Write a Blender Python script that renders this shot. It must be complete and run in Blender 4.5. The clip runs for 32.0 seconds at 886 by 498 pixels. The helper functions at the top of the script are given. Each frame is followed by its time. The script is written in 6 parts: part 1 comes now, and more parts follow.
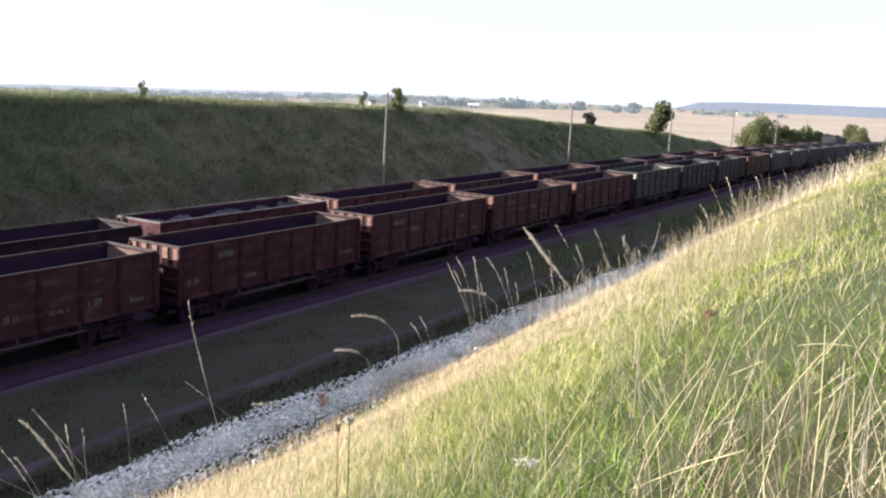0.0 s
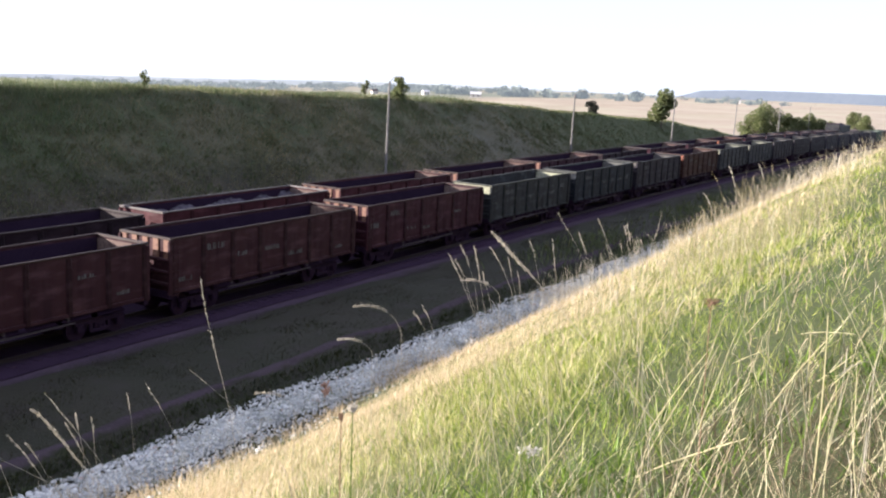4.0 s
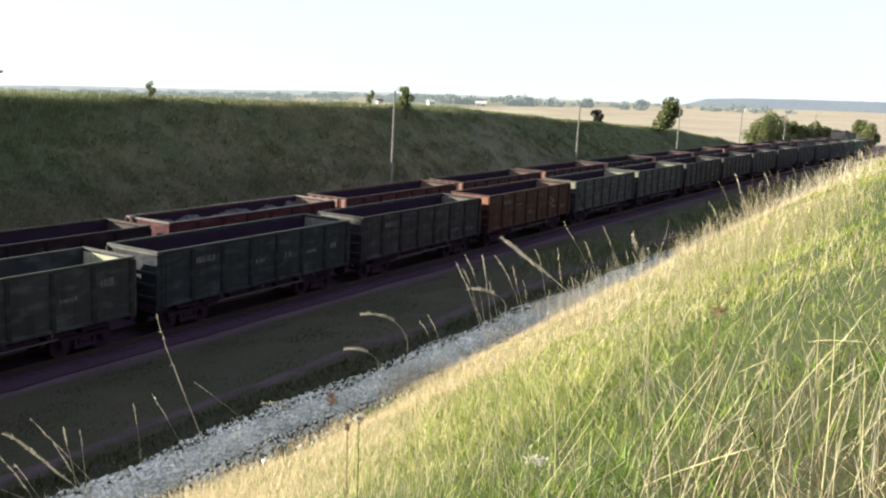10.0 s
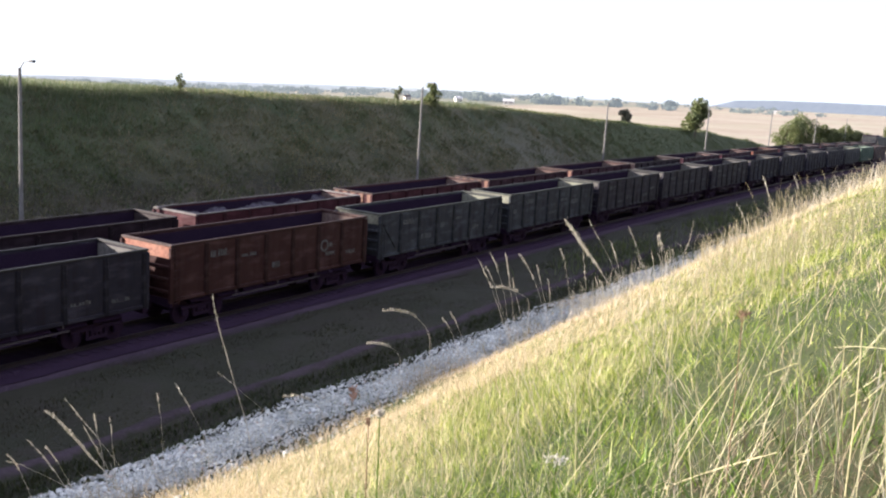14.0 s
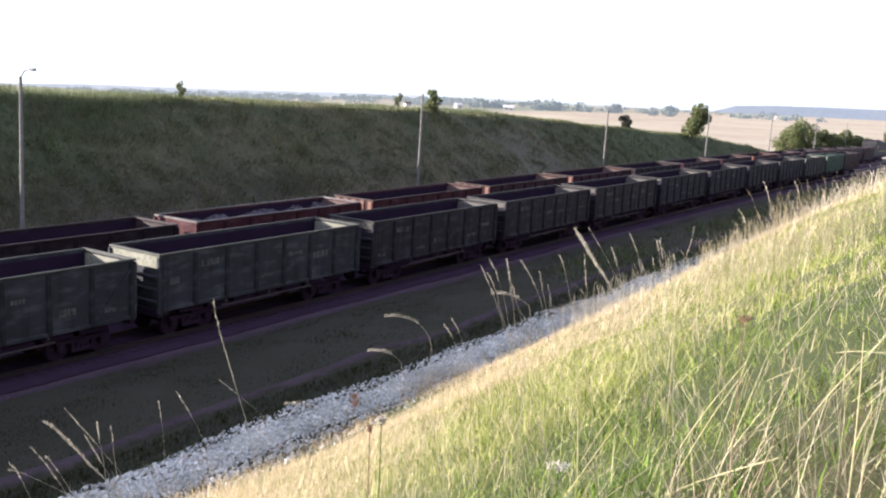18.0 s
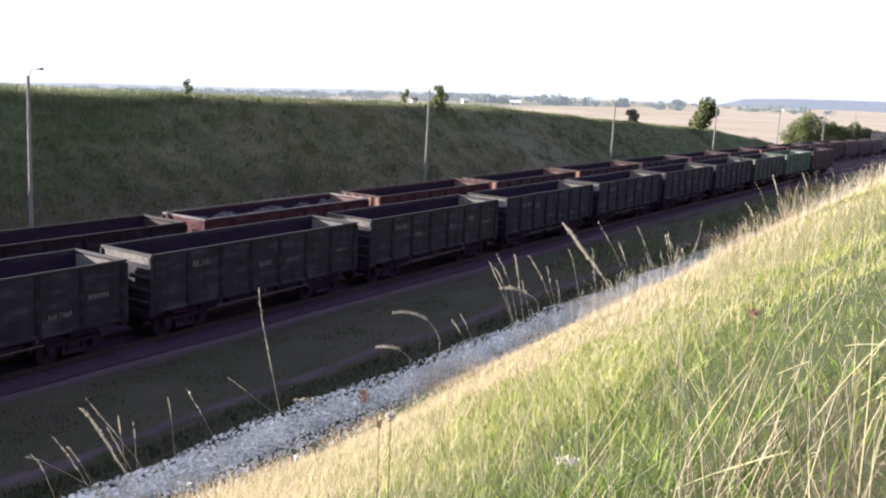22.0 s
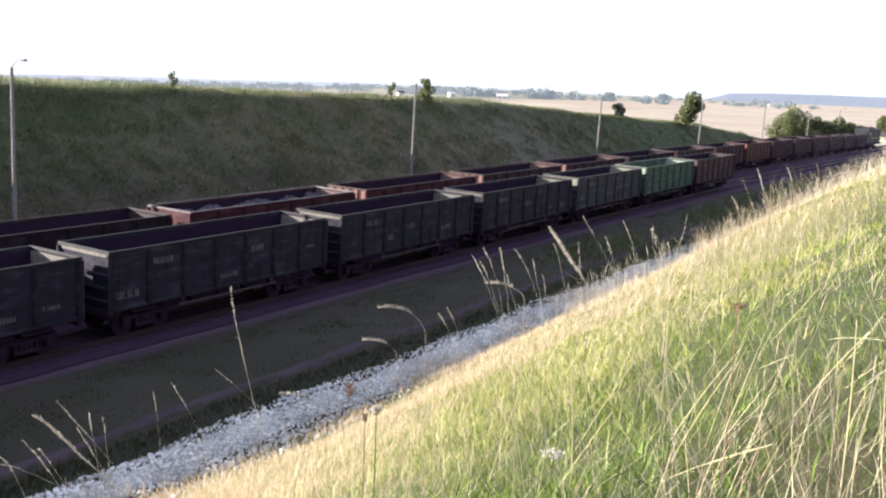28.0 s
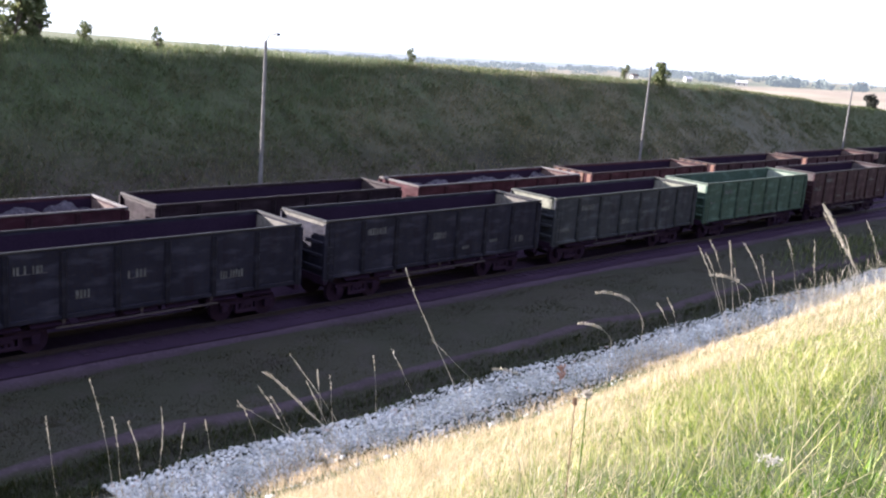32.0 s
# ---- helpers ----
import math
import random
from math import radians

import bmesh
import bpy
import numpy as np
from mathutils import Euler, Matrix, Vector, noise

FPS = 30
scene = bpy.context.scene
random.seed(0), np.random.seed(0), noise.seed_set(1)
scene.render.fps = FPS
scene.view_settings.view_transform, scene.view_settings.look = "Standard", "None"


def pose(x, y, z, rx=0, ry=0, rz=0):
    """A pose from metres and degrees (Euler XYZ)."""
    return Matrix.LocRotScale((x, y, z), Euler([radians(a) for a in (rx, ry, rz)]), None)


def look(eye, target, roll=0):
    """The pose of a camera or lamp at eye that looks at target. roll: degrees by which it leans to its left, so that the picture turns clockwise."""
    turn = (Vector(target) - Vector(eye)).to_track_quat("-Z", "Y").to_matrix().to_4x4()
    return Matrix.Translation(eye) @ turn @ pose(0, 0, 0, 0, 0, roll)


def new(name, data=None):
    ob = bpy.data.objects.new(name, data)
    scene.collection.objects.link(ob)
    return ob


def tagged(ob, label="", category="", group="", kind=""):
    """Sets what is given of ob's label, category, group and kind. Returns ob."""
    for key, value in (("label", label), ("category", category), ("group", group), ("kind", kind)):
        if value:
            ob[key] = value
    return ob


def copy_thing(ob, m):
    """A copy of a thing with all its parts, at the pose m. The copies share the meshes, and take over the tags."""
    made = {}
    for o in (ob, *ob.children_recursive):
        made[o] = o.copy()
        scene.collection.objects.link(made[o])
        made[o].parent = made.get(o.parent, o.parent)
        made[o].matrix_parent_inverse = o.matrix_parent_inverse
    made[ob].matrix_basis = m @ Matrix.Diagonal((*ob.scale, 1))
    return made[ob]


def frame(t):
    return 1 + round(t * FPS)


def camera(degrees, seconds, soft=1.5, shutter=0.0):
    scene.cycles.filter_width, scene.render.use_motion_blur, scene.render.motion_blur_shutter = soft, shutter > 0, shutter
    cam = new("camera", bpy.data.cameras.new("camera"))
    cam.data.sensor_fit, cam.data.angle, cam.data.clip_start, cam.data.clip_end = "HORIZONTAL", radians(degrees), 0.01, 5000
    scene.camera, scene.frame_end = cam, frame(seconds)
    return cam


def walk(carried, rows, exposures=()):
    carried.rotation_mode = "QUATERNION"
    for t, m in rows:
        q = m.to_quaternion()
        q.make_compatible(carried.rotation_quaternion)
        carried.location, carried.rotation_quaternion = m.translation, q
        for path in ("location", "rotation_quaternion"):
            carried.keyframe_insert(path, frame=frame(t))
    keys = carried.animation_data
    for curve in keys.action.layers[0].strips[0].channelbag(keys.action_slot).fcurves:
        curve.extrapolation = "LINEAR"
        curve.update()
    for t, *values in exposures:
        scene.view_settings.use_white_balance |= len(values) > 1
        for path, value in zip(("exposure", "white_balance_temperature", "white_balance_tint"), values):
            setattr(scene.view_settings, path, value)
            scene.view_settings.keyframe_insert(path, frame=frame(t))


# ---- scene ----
EXPO, KELVIN, TINT, SKY, SUN = 1.88, 6370, 13, 0.076, 4.6
cam = camera(48.7, 32.0, soft=2.2)

# turn of the hand-held camera: seconds, yaw, pitch, roll
PATH = [
    (0, 30.40, -9.99, -3.27), (0.5, 30.64, -10.35, -2.78), (1, 30.44, -10.64, -2.71), (1.5, 30.64, -10.89, -2.97),
    (2, 30.33, -10.45, -3.15), (2.5, 30.53, -10.34, -3.10), (3, 30.92, -10.35, -2.87), (3.5, 30.60, -10.66, -3.17),
    (5.5, 30.18, -10.24, -3.00), (6, 29.61, -9.83, -3.42), (6.5, 28.79, -8.82, -3.26), (7, 28.86, -8.69, -3.17),
    (7.5, 29.04, -8.92, -2.94), (8, 29.41, -8.95, -3.19), (8.5, 29.86, -9.15, -2.79), (9, 30.02, -9.48, -2.68),
    (9.5, 30.46, -10.06, -2.66), (10, 30.82, -10.11, -2.85), (10.5, 31.71, -9.82, -3.00), (11, 31.93, -10.87, -3.29),
    (11.5, 32.53, -10.30, -3.59), (12, 32.33, -9.86, -3.53), (12.5, 32.65, -10.51, -4.33), (13, 32.37, -10.49, -4.35),
    (13.5, 32.25, -10.41, -3.96), (15.5, 32.81, -10.44, -3.73), (16, 32.83, -10.24, -3.80), (16.5, 33.17, -9.92, -3.85),
    (17, 33.00, -9.80, -3.91), (17.5, 32.60, -9.85, -3.61), (18, 32.45, -10.01, -3.54), (18.5, 32.45, -9.87, -3.43),
    (19, 32.13, -9.83, -3.37), (19.5, 32.01, -9.76, -2.92), (20, 32.35, -9.82, -2.91), (20.5, 32.21, -9.92, -2.77),
    (21, 31.97, -10.17, -2.78), (21.5, 32.09, -10.22, -2.99), (22, 32.82, -10.28, -3.04), (22.5, 32.46, -10.27, -2.94),
    (23, 32.05, -10.07, -2.89), (23.5, 31.48, -9.96, -2.94), (24, 31.60, -10.20, -2.90), (24.5, 31.47, -10.43, -2.72),
    (25, 31.50, -10.81, -2.98), (25.5, 32.09, -11.14, -3.11), (27.5, 32.21, -10.89, -3.39), (28, 32.05, -10.62, -3.30),
    (28.5, 31.73, -10.56, -2.83), (29, 31.60, -10.35, -2.70), (29.5, 32.43, -10.57, -2.92), (30, 33.12, -10.35, -3.27),
    (30.5, 33.69, -10.39, -3.67), (31, 34.91, -10.70, -4.12), (31.5, 38.53, -11.69, -4.45), (32, 45.48, -12.63, -4.55),
]
METER = [(0, 0.03, -200, 3), (7, 0.05, -200, 3), (8.7, -0.02, 200, -6), (10.8, -0.04, 350, -9), (13, 0.05, 0, -1), (16, 0.12, -250, 4), (20, 0.1, -250, 4), (25, 0.13, -250, 4), (29, 0.17, -250, 4), (30, 0.11, -250, 4), (31, 0.18, -300, 4), (32, 0.35, -500, 6)]
walk(cam, [(t, pose(0, 0, 0, 90 + p, r, y)) for t, y, p, r in PATH], exposures=[(t, EXPO + e, KELVIN + k, TINT + m) for t, e, k, m in METER])

# ---- world and sun ----
SUN_EL, SUN_OFF = 14.4, 31.0     # degrees above the ground; degrees from square across the track
world = bpy.data.worlds.new("sky")
scene.world = world
world.use_nodes = True
wn, wl = world.node_tree.nodes, world.node_tree.links
sky = wn.new("ShaderNodeTexSky")
sky.sky_type, sky.sun_disc = "NISHITA", False
sky.sun_elevation, sky.sun_rotation = radians(SUN_EL), radians(270 - SUN_OFF)
sky.air_density, sky.dust_density, sky.ozone_density = 1.0, 1.5, 2.0
tc, lift = wn.new("ShaderNodeTexCoord"), wn.new("ShaderNodeVectorMath")
lift.inputs[1].default_value = (0, 0, 0.10)      # the land falls away, so its horizon lies below eye level
wl.new(tc.outputs["Generated"], lift.inputs[0])
wl.new(lift.outputs[0], sky.inputs[0])
veil = wn.new("ShaderNodeMix")          # thin white evening haze over the whole sky
veil.data_type = "RGBA"
veil.inputs["Factor"].default_value = 0.55
veil.inputs["B"].default_value = (4.75, 4.72, 5.4, 1)
wl.new(sky.outputs[0], veil.inputs["A"])
wl.new(veil.outputs["Result"], wn["Background"].inputs[0])
wn["Background"].inputs[1].default_value = SKY
sun = new("sun", bpy.data.lights.new("sun", "SUN"))
sun.data.energy, sun.data.angle, sun.data.color = SUN, radians(0.6), (1.0, 0.90, 0.76)
se, so = radians(SUN_EL), radians(SUN_OFF)
SUNWARD = Vector((-math.cos(so) * math.cos(se), -math.sin(so) * math.cos(se), math.sin(se)))
sun.matrix_world = look(SUNWARD * 100, (0, 0, 0))

# ---- materials ----
def shader(name, rough=0.8, metal=0.0):
    m = bpy.data.materials.new(name)
    m.use_nodes = True
    b = m.node_tree.nodes["Principled BSDF"]
    b.inputs["Roughness"].default_value, b.inputs["Metallic"].default_value = rough, metal
    b.inputs["Specular IOR Level"].default_value = 0.3
    return m, m.node_tree.nodes, m.node_tree.links, b


def noise_tex(n, l, scale, detail=5.0, coords="Object", stretch=(1, 1, 1), rough=0.6):
    t, mp, x = n.new("ShaderNodeTexCoord"), n.new("ShaderNodeMapping"), n.new("ShaderNodeTexNoise")
    mp.inputs["Scale"].default_value = stretch
    x.inputs["Scale"].default_value, x.inputs["Detail"].default_value, x.inputs["Roughness"].default_value = scale, detail, rough
    l.new(t.outputs[coords], mp.inputs[0])
    l.new(mp.outputs[0], x.inputs["Vector"])
    return x.outputs[0]


def ramp(n, l, fac, stops):
    r = n.new("ShaderNodeValToRGB")
    while len(r.color_ramp.elements) < len(stops):
        r.color_ramp.elements.new(0.5)
    for e, (p, c) in zip(r.color_ramp.elements, stops):
        e.position, e.color = p, (*c, 1) if len(c) == 3 else c
    if fac is not None:
        l.new(fac, r.inputs[0])
    return r.outputs[0]


def mixed(n, l, fac, a, b, how="MIX"):
    x = n.new("ShaderNodeMix")
    x.data_type, x.blend_type = "RGBA", how
    for sock, v in ((x.inputs["Factor"], fac), (x.inputs["A"], a), (x.inputs["B"], b)):
        if isinstance(v, (int, float)):
            sock.default_value = v
        elif isinstance(v, tuple):
            sock.default_value = (*v, 1)
        else:
            l.new(v, sock)
    return x.outputs["Result"]


def bumped(n, l, b, height, strength=0.4, dist=0.02):
    x = n.new("ShaderNodeBump")
    x.inputs["Strength"].default_value, x.inputs["Distance"].default_value = strength, dist
    l.new(height, x.inputs["Height"])
    l.new(x.outputs[0], b.inputs["Normal"])


def rand(n, island=False):
    return n.new("ShaderNodeNewGeometry").outputs["Random Per Island"] if island else n.new("ShaderNodeObjectInfo").outputs["Random"]


def two_scale(name, c1, c2, c3, s1, s2, rough=0.9, bump=0.4, dist=0.03, coords="Object"):
    """A surface that mottles between three colours at two scales."""
    m, n, l, b = shader(name, rough)
    big, fine = noise_tex(n, l, s1, 4, coords), noise_tex(n, l, s2, 6, coords)
    a = mixed(n, l, ramp(n, l, big, [(0.38, (0, 0, 0)), (0.62, (1, 1, 1))]), c1, c2)
    l.new(mixed(n, l, ramp(n, l, fine, [(0.45, (0, 0, 0)), (0.72, (1, 1, 1))]), a, c3), b.inputs["Base Color"])
    bumped(n, l, b, fine, bump, dist)
    return m


def paint(name, colour, faded, rust=0.35, rust_col=(0.085, 0.035, 0.022)):
    """Old wagon paint: faded patches, streaks that run down, rust."""
    m, n, l, b = shader(name, 0.62)
    big = noise_tex(n, l, 0.55, 4)
    streak = noise_tex(n, l, 3.0, 5, stretch=(1, 1, 0.12))
    fine = noise_tex(n, l, 14, 6)
    c = mixed(n, l, ramp(n, l, big, [(0.35, (0, 0, 0)), (0.68, (1, 1, 1))]), colour, faded)
    c = mixed(n, l, ramp(n, l, streak, [(0.62 - rust * 0.3, (0, 0, 0)), (0.8, (1, 1, 1))]), c, rust_col)
    c = mixed(n, l, ramp(n, l, fine, [(0.55, (0, 0, 0)), (0.75, (0.7, 0.7, 0.7))]), c, (0.03, 0.022, 0.02))
    scuff = noise_tex(n, l, 1.5, 6, stretch=(1, 0.55, 1.9), rough=0.55)       # faded and scraped patches that run along the sheets
    c = mixed(n, l, ramp(n, l, scuff, [(0.51, (0, 0, 0)), (0.70, (0.6, 0.6, 0.6))]), c, tuple(v * 1.8 + 0.016 for v in faded))
    l.new(c, b.inputs["Base Color"])
    l.new(ramp(n, l, streak, [(0.3, (0.45, 0.45, 0.45)), (0.7, (0.8, 0.8, 0.8))]), b.inputs["Roughness"])
    dent = noise_tex(n, l, 1.6, 1, stretch=(1, 0.8, 1.8))
    sm = n.new("ShaderNodeMath")
    sm.operation = "MULTIPLY_ADD"
    sm.inputs[1].default_value = 0.1
    l.new(fine, sm.inputs[0])
    l.new(dent, sm.inputs[2])
    bumped(n, l, b, sm.outputs[0], 0.5, 0.07)
    b.inputs["Specular IOR Level"].default_value = 0.12
    return m


def blades(name, stops, translucent=0.35, patch=0.8, other=None, most=0.5):
    """Blades of grass or leaves: a colour of its own for each, with light through them."""
    m, n, l, b = shader(name, 0.42)
    b.inputs["Specular IOR Level"].default_value = 0.25
    c = ramp(n, l, rand(n, True), stops)
    c = mixed(n, l, ramp(n, l, noise_tex(n, l, patch, 5), [(0.42, (0, 0, 0)), (0.66, (most, most, most))]), c, other or tuple(0.75 * v for v in stops[1][1]))
    l.new(c, b.inputs["Base Color"])
    t, mx = n.new("ShaderNodeBsdfTranslucent"), n.new("ShaderNodeMixShader")
    l.new(c, t.inputs[0])
    mx.inputs[0].default_value = translucent
    l.new(b.outputs[0], mx.inputs[1])
    l.new(t.outputs[0], mx.inputs[2])
    l.new(mx.outputs[0], n["Material Output"].inputs[0])
    return m


# paints are very dark: the shade on the wagon sides is put into them
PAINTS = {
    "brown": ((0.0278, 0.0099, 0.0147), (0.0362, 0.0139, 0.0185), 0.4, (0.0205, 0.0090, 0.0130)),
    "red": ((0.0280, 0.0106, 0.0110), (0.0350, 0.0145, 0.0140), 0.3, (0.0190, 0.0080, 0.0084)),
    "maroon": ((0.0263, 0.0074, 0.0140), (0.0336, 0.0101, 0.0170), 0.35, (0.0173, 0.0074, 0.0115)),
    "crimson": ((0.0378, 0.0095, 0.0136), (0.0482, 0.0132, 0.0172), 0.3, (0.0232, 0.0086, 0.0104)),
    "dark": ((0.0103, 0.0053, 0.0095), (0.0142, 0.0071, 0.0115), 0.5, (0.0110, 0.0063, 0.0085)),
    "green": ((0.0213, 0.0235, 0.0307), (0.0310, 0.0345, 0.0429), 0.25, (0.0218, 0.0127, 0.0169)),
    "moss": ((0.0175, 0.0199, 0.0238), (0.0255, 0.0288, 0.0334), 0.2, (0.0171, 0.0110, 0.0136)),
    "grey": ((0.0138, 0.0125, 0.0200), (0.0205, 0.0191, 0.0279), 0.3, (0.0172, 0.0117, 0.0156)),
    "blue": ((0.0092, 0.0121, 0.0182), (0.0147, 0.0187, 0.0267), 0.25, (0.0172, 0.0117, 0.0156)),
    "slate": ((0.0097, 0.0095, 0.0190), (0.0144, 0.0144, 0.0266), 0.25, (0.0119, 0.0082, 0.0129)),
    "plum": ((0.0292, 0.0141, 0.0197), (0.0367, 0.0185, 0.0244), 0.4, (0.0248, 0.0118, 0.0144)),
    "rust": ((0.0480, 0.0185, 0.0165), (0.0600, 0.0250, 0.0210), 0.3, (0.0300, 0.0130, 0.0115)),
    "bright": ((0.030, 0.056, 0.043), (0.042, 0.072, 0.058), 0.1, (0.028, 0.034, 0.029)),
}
# posts repeat each paint darkened, their shade put into the colour
POSTS = {c: paint("shadowed_" + c + "_post_paint", tuple(v * 0.62 for v in a), tuple(v * 0.62 for v in b), r, tuple(v * 0.7 for v in e)) for c, (a, b, r, e) in PAINTS.items()}
PAINTS = {c: paint(c + "_wagon_paint", *v) for c, v in PAINTS.items()}
# rims: worn paint, also paled for the sky light along the tops
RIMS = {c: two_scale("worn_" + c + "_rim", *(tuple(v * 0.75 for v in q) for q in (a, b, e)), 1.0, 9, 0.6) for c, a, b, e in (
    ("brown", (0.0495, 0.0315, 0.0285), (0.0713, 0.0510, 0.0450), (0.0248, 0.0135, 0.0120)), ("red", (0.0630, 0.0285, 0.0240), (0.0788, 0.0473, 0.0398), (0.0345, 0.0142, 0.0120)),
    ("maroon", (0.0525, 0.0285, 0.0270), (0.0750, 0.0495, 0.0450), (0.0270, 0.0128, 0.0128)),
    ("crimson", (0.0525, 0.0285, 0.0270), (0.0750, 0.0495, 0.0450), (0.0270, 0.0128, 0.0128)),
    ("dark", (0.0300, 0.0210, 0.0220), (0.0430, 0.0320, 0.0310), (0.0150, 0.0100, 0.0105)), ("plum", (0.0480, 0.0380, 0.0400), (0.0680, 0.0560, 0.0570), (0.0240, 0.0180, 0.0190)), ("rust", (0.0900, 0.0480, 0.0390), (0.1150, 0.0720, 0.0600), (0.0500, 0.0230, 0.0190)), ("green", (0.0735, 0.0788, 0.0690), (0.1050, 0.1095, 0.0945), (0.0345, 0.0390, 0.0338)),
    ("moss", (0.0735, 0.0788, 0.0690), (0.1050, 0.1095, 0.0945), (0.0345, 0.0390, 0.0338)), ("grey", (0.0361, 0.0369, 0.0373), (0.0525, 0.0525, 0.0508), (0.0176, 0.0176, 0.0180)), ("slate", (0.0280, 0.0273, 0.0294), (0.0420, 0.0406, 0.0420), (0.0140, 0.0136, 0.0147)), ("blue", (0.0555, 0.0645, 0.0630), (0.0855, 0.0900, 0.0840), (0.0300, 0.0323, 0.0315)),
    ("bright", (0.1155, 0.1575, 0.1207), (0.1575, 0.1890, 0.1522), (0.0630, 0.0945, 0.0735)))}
# ends: the wagon colours far paler, sunlight put into the paint
ENDS = {c: two_scale("sunlit_" + c + "_end", a, b, e, 0.9, 7, 0.7) for c, a, b, e in (
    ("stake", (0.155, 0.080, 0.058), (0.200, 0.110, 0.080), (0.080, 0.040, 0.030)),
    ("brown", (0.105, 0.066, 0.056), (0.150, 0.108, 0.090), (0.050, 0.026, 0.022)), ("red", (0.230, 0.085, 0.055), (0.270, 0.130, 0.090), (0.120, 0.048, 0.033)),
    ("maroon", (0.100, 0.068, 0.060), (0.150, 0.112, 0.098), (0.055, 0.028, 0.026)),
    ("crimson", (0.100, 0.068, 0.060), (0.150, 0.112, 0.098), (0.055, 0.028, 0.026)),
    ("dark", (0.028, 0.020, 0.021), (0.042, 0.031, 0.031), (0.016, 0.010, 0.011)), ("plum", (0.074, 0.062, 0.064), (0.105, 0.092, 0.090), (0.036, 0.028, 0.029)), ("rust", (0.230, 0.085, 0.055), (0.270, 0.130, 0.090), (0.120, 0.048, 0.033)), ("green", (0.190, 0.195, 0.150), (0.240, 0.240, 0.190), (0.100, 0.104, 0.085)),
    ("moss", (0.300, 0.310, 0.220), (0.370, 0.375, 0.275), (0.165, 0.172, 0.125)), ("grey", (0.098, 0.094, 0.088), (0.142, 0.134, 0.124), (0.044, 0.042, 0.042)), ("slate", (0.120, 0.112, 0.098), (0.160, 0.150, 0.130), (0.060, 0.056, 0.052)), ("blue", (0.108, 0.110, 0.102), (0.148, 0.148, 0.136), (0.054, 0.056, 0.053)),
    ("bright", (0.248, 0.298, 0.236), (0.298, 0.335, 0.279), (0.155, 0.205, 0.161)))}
M_INSIDE = two_scale("coal_dust", (0.0178, 0.0106, 0.0246), (0.0221, 0.0135, 0.0294), (0.0281, 0.0176, 0.0336), 0.8, 12)
M_STEEL = two_scale("dirty_steel", (0.0188, 0.0099, 0.0241), (0.0237, 0.0130, 0.0288), (0.0299, 0.0168, 0.0335), 1.5, 20, 0.7)
for m_ in (M_INSIDE, M_STEEL):          # sooty and matt
    m_.node_tree.nodes["Principled BSDF"].inputs["Specular IOR Level"].default_value = 0.05
M_BAR = two_scale("worn_steel_bar", (0.050, 0.040, 0.048), (0.036, 0.028, 0.034), (0.070, 0.058, 0.066), 1.5, 12, 0.6)
M_RAIL, n_, l_, b_ = shader("rail_steel", 0.5, 0.6)
b_.inputs["Base Color"].default_value = (0.042, 0.034, 0.040, 1)
M_RIM = two_scale("worn_rim", (0.15, 0.142, 0.142), (0.12, 0.106, 0.10), (0.07, 0.055, 0.052), 1.0, 9, 0.6)
M_MARK = two_scale("worn_white_lettering", (0.0594, 0.0606, 0.0631), (0.1070, 0.1094, 0.1129), (0.0285, 0.0273, 0.0273), 2.5, 7, 0.7, 0.1)
M_CONCRETE = two_scale("pole_concrete", (0.188, 0.182, 0.178), (0.150, 0.145, 0.142), (0.115, 0.112, 0.108), 2, 18)
M_LAMP = two_scale("lamp_housing", (0.12, 0.12, 0.12), (0.16, 0.16, 0.16), (0.08, 0.08, 0.08), 3, 20, 0.5)
M_CHALK = two_scale("chalk_stone", (0.3800, 0.4000, 0.3783), (0.2700, 0.2900, 0.2619), (0.5000, 0.5200, 0.4850), 1.2, 9, 0.95, 0.5)
M_BALLAST = two_scale("ballast", (0.0421, 0.0264, 0.0510), (0.0332, 0.0209, 0.0406), (0.0610, 0.0395, 0.0718), 0.8, 22, 0.95, 0.8, 0.05)
M_DIRT = two_scale("dirt_path", (0.0739, 0.0536, 0.0794), (0.0571, 0.0412, 0.0621), (0.0941, 0.0700, 0.0978), 0.35, 9, 0.95, 0.4)
M_FOOT = two_scale("foot_path_dirt", (0.0572, 0.0449, 0.0561), (0.0418, 0.0337, 0.0407), (0.0726, 0.0581, 0.0693), 0.5, 7, 0.95, 0.4)
M_SLEEPER = two_scale("sleeper_wood", (0.0462, 0.0300, 0.0537), (0.0374, 0.0250, 0.0450), (0.0616, 0.0420, 0.0700), 2, 15)
for m_ in (M_BALLAST, M_DIRT, M_FOOT, M_SLEEPER):
    m_.node_tree.nodes["Principled BSDF"].inputs["Specular IOR Level"].default_value = 0.05
M_GRASS = blades("green_grass", [(0.0, (0.020, 0.040, 0.004)), (0.32, (0.110, 0.166, 0.017)), (0.75, (0.300, 0.366, 0.054)), (1.0, (0.54, 0.54, 0.19))], 0.25)
M_UNDER = blades("leafy_undergrowth", [(0.0, (0.012, 0.030, 0.003)), (0.5, (0.056, 0.112, 0.009)), (1.0, (0.19, 0.29, 0.030))], 0.2)
M_DEAD = blades("dead_grass", [(0.0, (0.030, 0.021, 0.012)), (0.5, (0.090, 0.066, 0.040)), (0.85, (0.18, 0.14, 0.085)), (1.0, (0.36, 0.30, 0.20))], 0.2)
M_YELLOWING = blades("yellowing_grass", [(0.0, (0.25, 0.29, 0.060)), (0.5, (0.45, 0.46, 0.13)), (1.0, (0.72, 0.66, 0.34))], 0.35)
